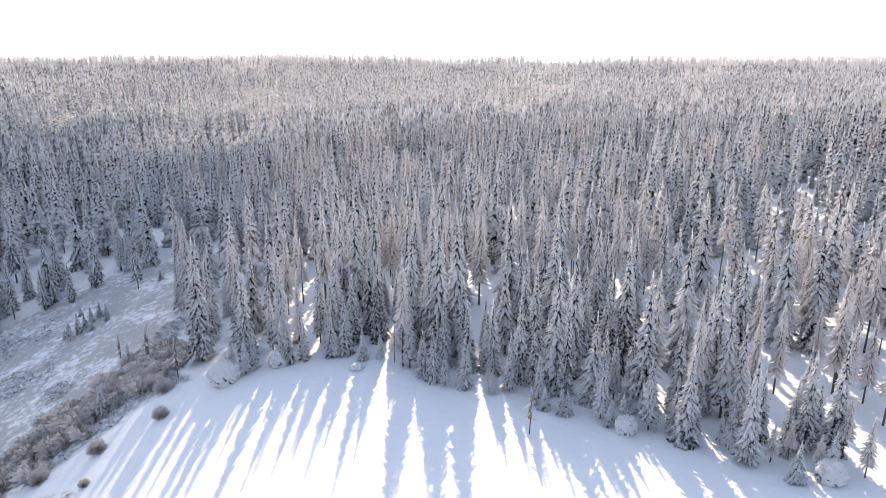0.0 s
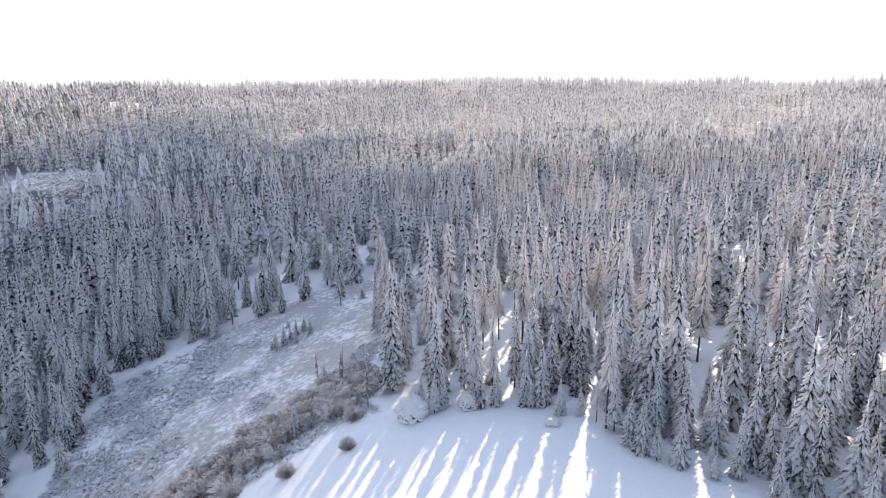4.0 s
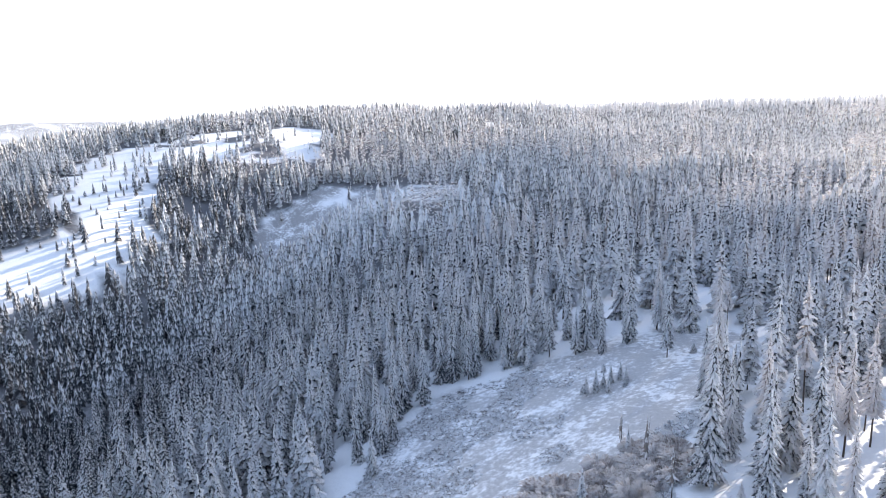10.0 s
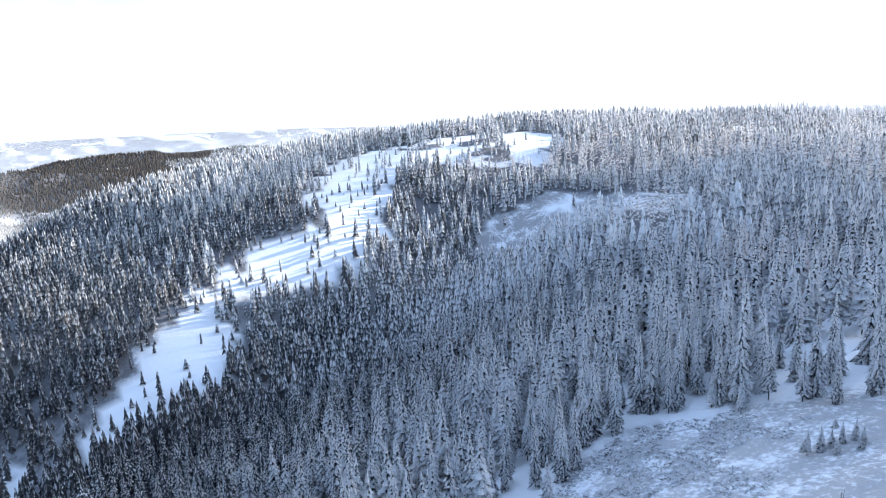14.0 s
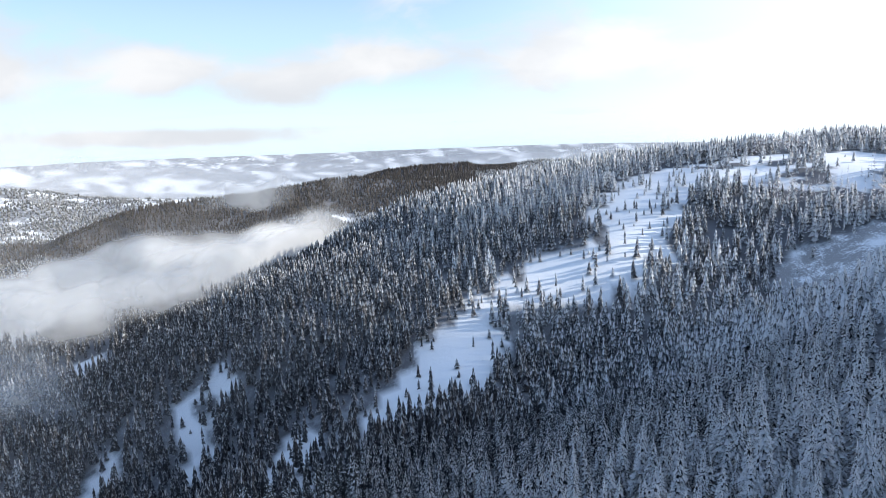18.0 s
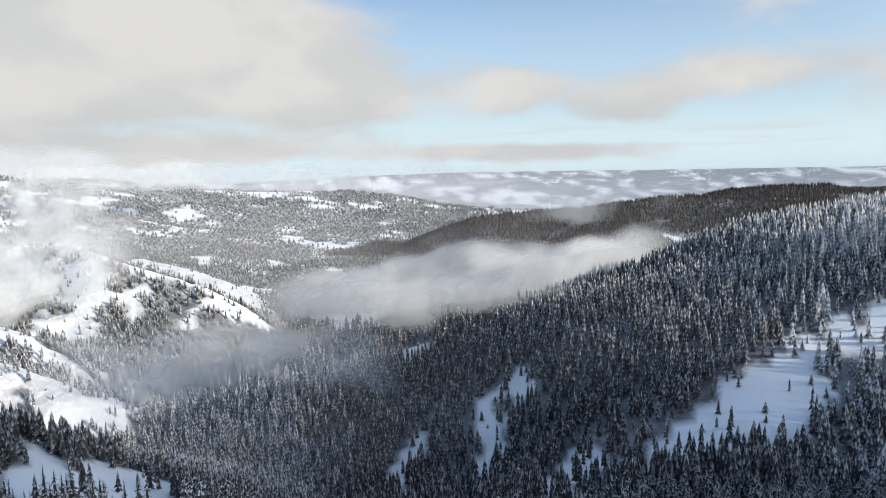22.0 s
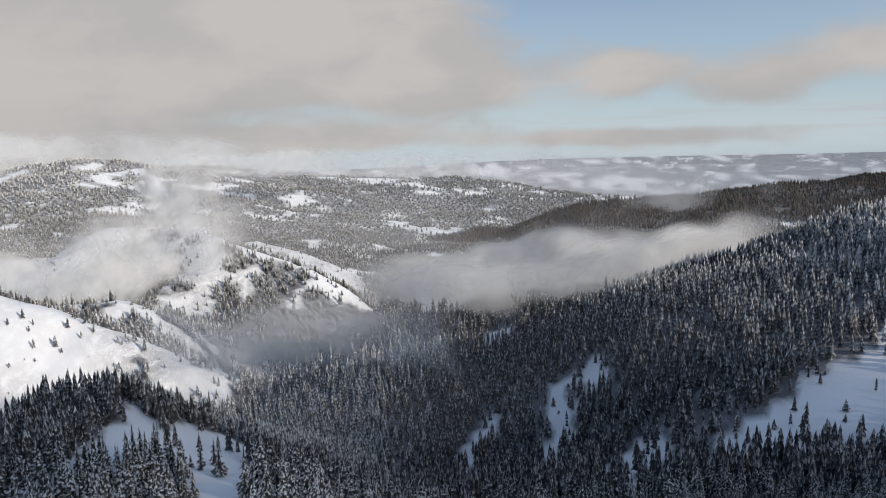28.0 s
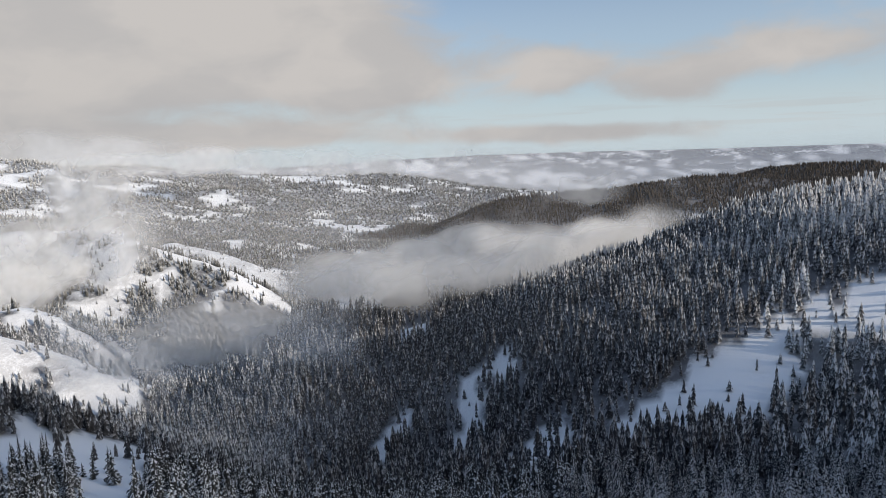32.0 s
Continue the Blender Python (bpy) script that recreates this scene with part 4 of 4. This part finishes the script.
# ---- brush in the gully ----
def tuft_model(rng, blades, spread, lean, thin=0.045):
    """A leafless shrub: thin twigs that fan out from the root."""
    verts, faces, load = [], [], []
    for _ in range(blades):
        a, t = rng.random() * 6.283, lean * (0.3 + rng.random())
        b = a + 1.57
        n = len(verts)
        r0, top = 0.15 * rng.random(), (0.6 + 0.4 * rng.random()) * math.cos(min(1.25, 1.1 * t * spread))
        x, y = math.cos(a) * r0, math.sin(a) * r0
        w = thin * (0.5 + rng.random())
        verts += [(x + math.cos(b) * w, y + math.sin(b) * w, -0.05), (x - math.cos(b) * w, y - math.sin(b) * w, -0.05),
                  (x + math.cos(a) * t * spread + math.cos(b) * w * 1.6, y + math.sin(a) * t * spread + math.sin(b) * w * 1.6, top),
                  (x + math.cos(a) * t * spread * 1.3, y + math.sin(a) * t * spread * 1.3, top * 0.8)]
        load += [0.0, 0.0, 0.8 * rng.random(), 0.5]
        faces += [(n, n + 1, n + 2), (n + 1, n + 3, n + 2)]
    return np.array(verts), np.array(faces), np.array(load)


def sow(name, r, models, x, y, h, mat, label, category, squat=1.2):
    """Many shrubs as one mesh."""
    V, F, L, off = [], [], [], 0
    which = r.integers(0, len(models), x.size)
    z = ground(x, y)
    for k, (tv, tf, tl) in enumerate(models):
        sel = np.nonzero(which == k)[0]
        a = r.random(len(sel)) * 6.283
        c, s, hh = np.cos(a)[:, None], np.sin(a)[:, None], h[sel][:, None]
        V.append(np.stack([(tv[:, 0] * c - tv[:, 1] * s) * hh * squat + x[sel][:, None], (tv[:, 0] * s + tv[:, 1] * c) * hh * squat + y[sel][:, None],
                           tv[:, 2] * hh + z[sel][:, None]], -1).reshape(-1, 3))
        F.append((tf[None] + (np.arange(len(sel)) * len(tv))[:, None, None] + off).reshape(-1, 3))
        L.append(np.tile(tl, len(sel)))
        off += len(sel) * len(tv)
    me = mesh_from(name, np.concatenate(V), np.concatenate(F), False, [mat])
    bear_snow(me, np.concatenate(L))
    tagged(new(name, me), label, category, kind="stuff")


def brush():
    """Low sage under frost in rippling rows over the whole gully, but for bare drifts near its head."""
    r = np.random.default_rng(21)
    tufts = [tuft_model(r, 12, 0.9, 1.0, 0.05) for _ in range(5)]
    x, y = [v.ravel() for v in np.meshgrid(np.arange(-135, -30, 1.15), np.arange(20, 190, 1.15))]
    x, y = x + (r.random(x.size) - 0.5) * 1.1, y + (r.random(x.size) - 0.5) * 1.1
    drift = rough(x, y, 9, 51) + 0.8 * rough(x, y, 24, 52) + np.clip((y - 128) / 30, 0, 0.9) * (x > -100)
    ripple = rough(0.8 * x + 0.6 * y, 0.25 * (0.6 * x - 0.8 * y), 2.6, 53)
    keep = inside(x + rough(x, y, 12, 7) * 4, y + rough(x, y, 12, 8) * 4, BRUSH) & (drift - 0.35 * ripple < 0.35)
    x, y = x[keep], y[keep]
    sow("brush", r, tufts, x, y, 0.35 + 0.35 * r.random(x.size), SAGE, "frosted grey sagebrush in the shaded gully", "brush", 1.5)


BANK_LINE = [(-72, 84), (-66, 94), (-60, 104), (-53, 112), (-50, 119)]


def thicket():
    """Bare brown shrubs that crowd the bank between gully and clearing."""
    r = np.random.default_rng(22)
    models = [tuft_model(r, 150, 0.85, 1.0, 0.006) for _ in range(4)]
    line = np.array(BANK_LINE, float)
    at = r.random(230) * (len(line) - 1)
    k = np.minimum(at.astype(int), len(line) - 2)
    p = line[k] + (line[k + 1] - line[k]) * (at - k)[:, None]
    side = r.normal(size=230) * 3.6
    x, y = p[:, 0] + side * 0.83, p[:, 1] - side * 0.55
    sow("thicket", r, models, x, y, 1.1 + 1.5 * r.random(x.size) ** 2, TWIG, "bare brown frosted shrubs crowding the bank of the gully", "shrubs", 1.1)


def bush(x, y, high, wide, mat, label, seed, snowy):
    """A rounded shrub by the clearing: fine stems that end in an uneven dome."""
    r = np.random.default_rng(seed)
    z = float(ground(np.array([x]), np.array([y]))[0])
    n = 1100
    a, b = r.random(n) * 6.283, np.arccos(r.random(n) * 0.95)
    reach = 0.65 + 0.4 * r.random(n)
    tip = np.stack([np.cos(a) * np.sin(b) * wide * reach, np.sin(a) * np.sin(b) * wide * reach, np.cos(b) * high * reach + 0.15], -1)
    root = tip * np.array([0.45, 0.45, 0.35]) * r.random(n)[:, None]
    side = np.stack([-np.sin(a), np.cos(a), 0.4 * (r.random(n) - 0.5)], -1) * (0.008 + 0.012 * r.random(n))[:, None]
    mid = root * 0.35 + tip * 0.65 + np.array([0, 0, 0.06])
    verts = np.stack([root, mid + side, tip, mid - side], 1).reshape(-1, 3)
    k = np.arange(n)[:, None] * 4
    faces = np.concatenate([k + np.array([0, 1, 2]), k + np.array([0, 2, 3])])
    load = np.tile([0.0, 0.1, 0.7, 0.1], n) + snowy * np.repeat(tip[:, 2] / high, 4)
    me = mesh_from("crown", verts, faces, False, [mat])
    bear_snow(me, load)
    ob = tagged(new("shrub"), label, "shrub", "shrubs by the clearing")
    ob.location = (x, y, z)
    part("crown", me, ob)


brush()
thicket()
for k, (bx, by, bh, bw) in enumerate(((-42, 92, 2.0, 1.5), (-50, 88, 2.4, 1.7), (-62, 82, 2.4, 2.0), (-58, 86, 2.2, 1.8), (-48, 80, 1.0, 0.9), (-45, 101, 2.6, 2.0),
                                       (-48, 104, 2.8, 2.2))):
    bush(bx, by, bh, bw, TWIG, "bare brown frosted shrub on the snowy bank", 60 + k, 0.25)
def buried_bush(x, y, high, wide, seed):
    """A bush that the snow has pressed into a lumpy dome, with dark twigs in the folds."""
    bm = bmesh.new()
    bmesh.ops.create_icosphere(bm, subdivisions=4, radius=1.0)
    load = []
    for v in bm.verts:
        n = noise.fractal(v.co * 2.2 + Vector((seed, 0, 0)), 1.0, 2.1, 4)
        f = noise.fractal(v.co * 6.0 + Vector((0, seed, 0)), 1.0, 2.1, 3)
        v.co *= 1.0 + 0.22 * n + 0.10 * f
        load.append(0.75 + 0.9 * f + 0.5 * n + 0.3 * v.co.z)
        v.co = Vector((v.co.x * wide, v.co.y * wide, max(-0.05, v.co.z * 0.62 + 0.38) * high))
    me = bpy.data.meshes.new("crown")
    bm.to_mesh(me)
    bm.free()
    me.materials.append(SPRUCE)
    bear_snow(me, np.array(load))
    ob = tagged(new("shrub"), "low round bush buried under heavy snow", "shrub", "shrubs by the clearing")
    ob.location = (x, y, float(ground(np.array([x]), np.array([y]))[0]))
    part("crown", me, ob)


for k, (bx, by, bh, bw) in enumerate(((-34, 98, 3.6, 2.4), (-26, 100, 2.6, 1.5), (-13, 95.5, 0.8, 1.1), (22, 74, 2.2, 1.3), (40, 62, 2.4, 1.5))):
    buried_bush(bx, by, bh, bw, 80 + k)


# ---- low cloud and haze ----
def mist_material(name, opacity, size, cut, white=0.72):
    m, t, out, geo = material(name)
    a = t.nodes.new("ShaderNodeAttribute")
    a.attribute_name = "thick"
    big = noise_node(t, geo.outputs["Position"], 1.0 / size, 4.0, 0.5)
    # cut 0: an even sheet; cut 1: torn to shreds
    tear = ramp(t, big, 0.25 + 0.12 * cut, 0.45 + 0.22 * cut)
    body = math_node(t, "MULTIPLY", ramp(t, a.outputs["Fac"], 0.0, 1.0), math_node(t, "ADD", math_node(t, "MULTIPLY", tear, min(1.0, cut)), max(0.0, 1.0 - cut)))
    alpha = math_node(t, "MULTIPLY", body, opacity)
    d = t.nodes.new("ShaderNodeBsdfDiffuse")
    d.inputs["Color"].default_value = (white, white, white, 1)
    tr = t.nodes.new("ShaderNodeBsdfTranslucent")
    tr.inputs["Color"].default_value = (white, white, white, 1)
    both = t.nodes.new("ShaderNodeMixShader")
    t.links.new(d.outputs[0], both.inputs[1])
    t.links.new(tr.outputs[0], both.inputs[2])
    both.inputs[0].default_value = 0.5
    clear_ = t.nodes.new("ShaderNodeBsdfTransparent")
    mx = t.nodes.new("ShaderNodeMixShader")
    t.links.new(alpha, mx.inputs[0])
    t.links.new(clear_.outputs[0], mx.inputs[1])
    t.links.new(both.outputs[0], mx.inputs[2])
    t.links.new(mx.outputs[0], out.inputs["Surface"])
    return m


def sheet_object(name, P, thick, mat, label):
    n, k = P.shape[:2]
    i, j = np.meshgrid(np.arange(n - 1), np.arange(k - 1), indexing="ij")
    a = i * k + j
    me = mesh_from(name, P.reshape(-1, 3), np.stack([a, a + 1, a + k + 1, a + k], -1).reshape(-1, 4), True, [mat])
    at = me.attributes.new("thick", "FLOAT", "POINT")
    at.data.foreach_set("value", thick.ravel().astype(np.float32))
    return tagged(new(name, me), label, "cloud", kind="stuff")


def mist_bank(line, half, depth, layers, mat, seed, label):
    """A bank of low cloud along a line: billowing curtains behind one another, thin towards every edge."""
    line = np.array(line, float)
    s = np.linspace(0, 1, 90)
    run = float(np.linalg.norm(np.diff(line, axis=0), axis=1).sum())
    seg = np.linspace(0, 1, len(line))
    mid = np.stack([np.interp(s, seg, line[:, c]) for c in range(3)], -1)
    v = np.linspace(-1, 1, 25)
    way = mid - np.array([CENTRE[0], CENTRE[1], 60.0])
    way[:, 2] = 0
    way /= np.linalg.norm(way, axis=1)[:, None]
    for k in range(layers):
        f = (k + 0.5) / layers - 0.5
        swell = 1 + 0.35 * rough(s * 900, s * 0 + k * 77.0, 110, seed)
        tall = half * swell * (1 - 0.5 * abs(f))
        S, Vv = np.meshgrid(s, v, indexing="ij")
        bulge = depth * f + 0.2 * depth * rough(S * 900, Vv * 60 + k * 50, 300, seed + 1)
        P = mid[:, None, :] + way[:, None, :] * bulge[..., None]
        P[..., 2] += Vv * tall[:, None] + 0.25 * half * rough(s * 900, s * 0 + k * 31.0, 150, seed + 2)[:, None]
        ends = np.clip(np.minimum(s, 1 - s) * 3.2, 0, 1)[:, None] ** 0.8
        size = 0.9 * half
        puffs = rough(S * run + 91 * k, Vv * half + 37 * k, size, seed + 3) + 0.55 * rough(S * run + 17 * k, Vv * half, 0.45 * size, seed + 4)
        sheet_object("low_cloud", P, np.clip(1.45 * (1 - np.abs(Vv) ** 1.6) - 0.22 + 0.5 * puffs * (1 - Vv ** 4), 0, 1) * ends, mat, label)


def haze_veil(radius, low, high, mat, start=-50.0, stop=97.0, fade=40.0):
    """A thin curtain of frozen haze far round the place."""
    a = np.radians(np.arange(start, stop, 2.0))
    v = np.linspace(0, 1, 13)
    A, Vv = np.meshgrid(a, v, indexing="ij")
    P = np.stack([CENTRE[0] - radius * np.sin(A), CENTRE[1] + radius * np.cos(A), low + (high - low) * Vv], -1)
    ends = np.clip((np.degrees(A) - start) / 10, 0, 1) * np.clip((stop - 2 - np.degrees(A)) / fade, 0, 1)
    sheet_object("haze", P, np.clip((1 - Vv) * 2.2, 0, 1) * ends, mat, "thin white frost haze over the distant land")


CLOUD = mist_material("valley_cloud", 0.95, 110.0, 0.42, 0.70)
PUFF = mist_material("hill_cloud", 0.80, 100.0, 0.9, 0.8)
WISP = mist_material("thin_cloud", 0.46, 70.0, 1.0, 0.9)
BAND = mist_material("far_cloud", 0.85, 420.0, 0.8, 0.8)
SHRED = mist_material("torn_cloud", 0.70, 260.0, 1.0, 0.85)
HAZE = mist_material("frost_haze", 0.30, 400.0, 0.25)
mist_bank([(-545, -437, -84), (-588, -377, -74), (-627, -309, -69), (-650, -233, -64), (-703, -163, -61), (-780, -110, -54), (-870, -65, -50)], 40, 110, 5, CLOUD, 3, "grey-white bank of cloud lying in the valley")
mist_bank([(-149, -906, -86), (-232, -911, -92), (-326, -928, -99), (-411, -920, -99), (-510, -910, -99), (-615, -911, -94), (-719, -930, -86), (-831, -936, -80)], 85, 120, 3, PUFF, 8, "white cloud drifting over the sunny hills")
mist_bank([(-735, -1218, -48), (-816, -1172, -32), (-905, -1112, -26)], 105, 80, 2, PUFF, 12, "wisp of cloud rising off the hill")
mist_bank([(-219, -284, -38), (-244, -257, -43), (-270, -225, -46), (-294, -190, -46), (-314, -155, -44), (-329, -119, -41)], 36, 60, 3, WISP, 15, "thin grey mist over the valley forest")
mist_bank([(-447, -334, -62), (-494, -278, -58), (-535, -217, -55), (-567, -151, -51), (-589, -92, -44)], 25, 70, 3, mist_material("trailing_mist", 0.42, 60.0, 0.8, 0.75), 33, "thin mist trailing below the cloud bank")
mist_bank([(-790, -240, -6), (-835, -170, 2), (-860, -110, 8), (-872, -60, 6)], 20, 30, 1, WISP, 21, "thin curls of mist over the ridge")
mist_bank([(-302, -3242, 117), (-676, -3189, 121), (-974, -3115, 119), (-1493, -2912, 98), (-2070, -2553, 57), (-2624, -2010, 9), (-2928, -1565, -26), (-3193, -972, -43)], 100, 200, 1, BAND, 18, "distant layer of low cloud over the plain")
mist_bank([(-560, -1850, 70), (-760, -1790, 78), (-960, -1690, 66)], 75, 80, 1, SHRED, 24, "torn low cloud trailing over the tableland")
mist_bank([(-1060, -1980, 44), (-1334, -1801, 38), (-1584, -1599, 30), (-1777, -1395, 26), (-1965, -1136, 18)], 62, 120, 2, SHRED, 27, "torn low cloud trailing over the tableland")
mist_bank([(-1640, -1090, 50), (-1700, -1000, 62), (-1740, -920, 50)], 105, 40, 1, SHRED, 30, "pillar of mist rising from the far valley")
for veil_radius, veil_low, veil_high, veil_stop in ((420, -120, 62, 50), (620, -250, 75, 75), (1150, -290, 100, 97), (2300, -350, 130, 97)):
    haze_veil(veil_radius, veil_low, veil_high, HAZE, stop=veil_stop)
FAR_HAZE = mist_material("far_haze", 0.38, 900.0, 0.3, 0.9)
haze_veil(3000, -400, 60, mist_material("plain_haze", 0.22, 900.0, 0.3, 0.9), 62.0, 178.0, 6.0)
haze_veil(3700, -400, 110, FAR_HAZE, 62.0, 140.0, 20.0)
haze_veil(1240, -330, 60, mist_material("hill_haze", 0.13, 300.0, 0.6, 0.9), 82.0, 178.0, 6.0)
haze_veil(1800, -360, 40, mist_material("tableland_haze", 0.12, 500.0, 0.5, 0.9), 118.0, 178.0, 6.0)
haze_veil(400, -230, 10, mist_material("valley_haze", 0.09, 300.0, 0.6), 52.0, 178.0, 6.0)


def shading_cloud(x, y, z, a, b, turn, layers, mat):
    """An unseen broken cloud added high over the plateau to shade the gully and the slopes beyond: level billowing
    sheets, thin at the rim.
    """
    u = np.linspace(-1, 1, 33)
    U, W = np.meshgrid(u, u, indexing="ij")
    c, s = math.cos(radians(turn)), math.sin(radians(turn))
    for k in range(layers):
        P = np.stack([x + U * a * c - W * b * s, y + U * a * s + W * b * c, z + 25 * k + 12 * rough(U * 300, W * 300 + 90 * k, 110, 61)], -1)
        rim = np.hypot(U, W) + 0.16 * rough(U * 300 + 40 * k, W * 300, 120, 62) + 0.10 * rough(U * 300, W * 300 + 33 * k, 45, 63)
        sheet_object("shading_cloud", P, np.clip((1.0 - rim) * 4.0, 0, 1), mat, "unseen cloud sheet added over the plateau to shade the slopes")


# unseen sheets set toward the sun so their shade falls on gully and ridge
SHADE_CLOUD = mist_material("shading_cloud", 0.92, 160.0, 0.3)
shading_cloud(-212, 1146, 420, 195, 380, 24, 1, SHADE_CLOUD)
shading_cloud(-490, 1130, 420, 85, 250, 48, 1, mist_material("ridge_shade_cloud", 0.7, 85.0, 0.55))
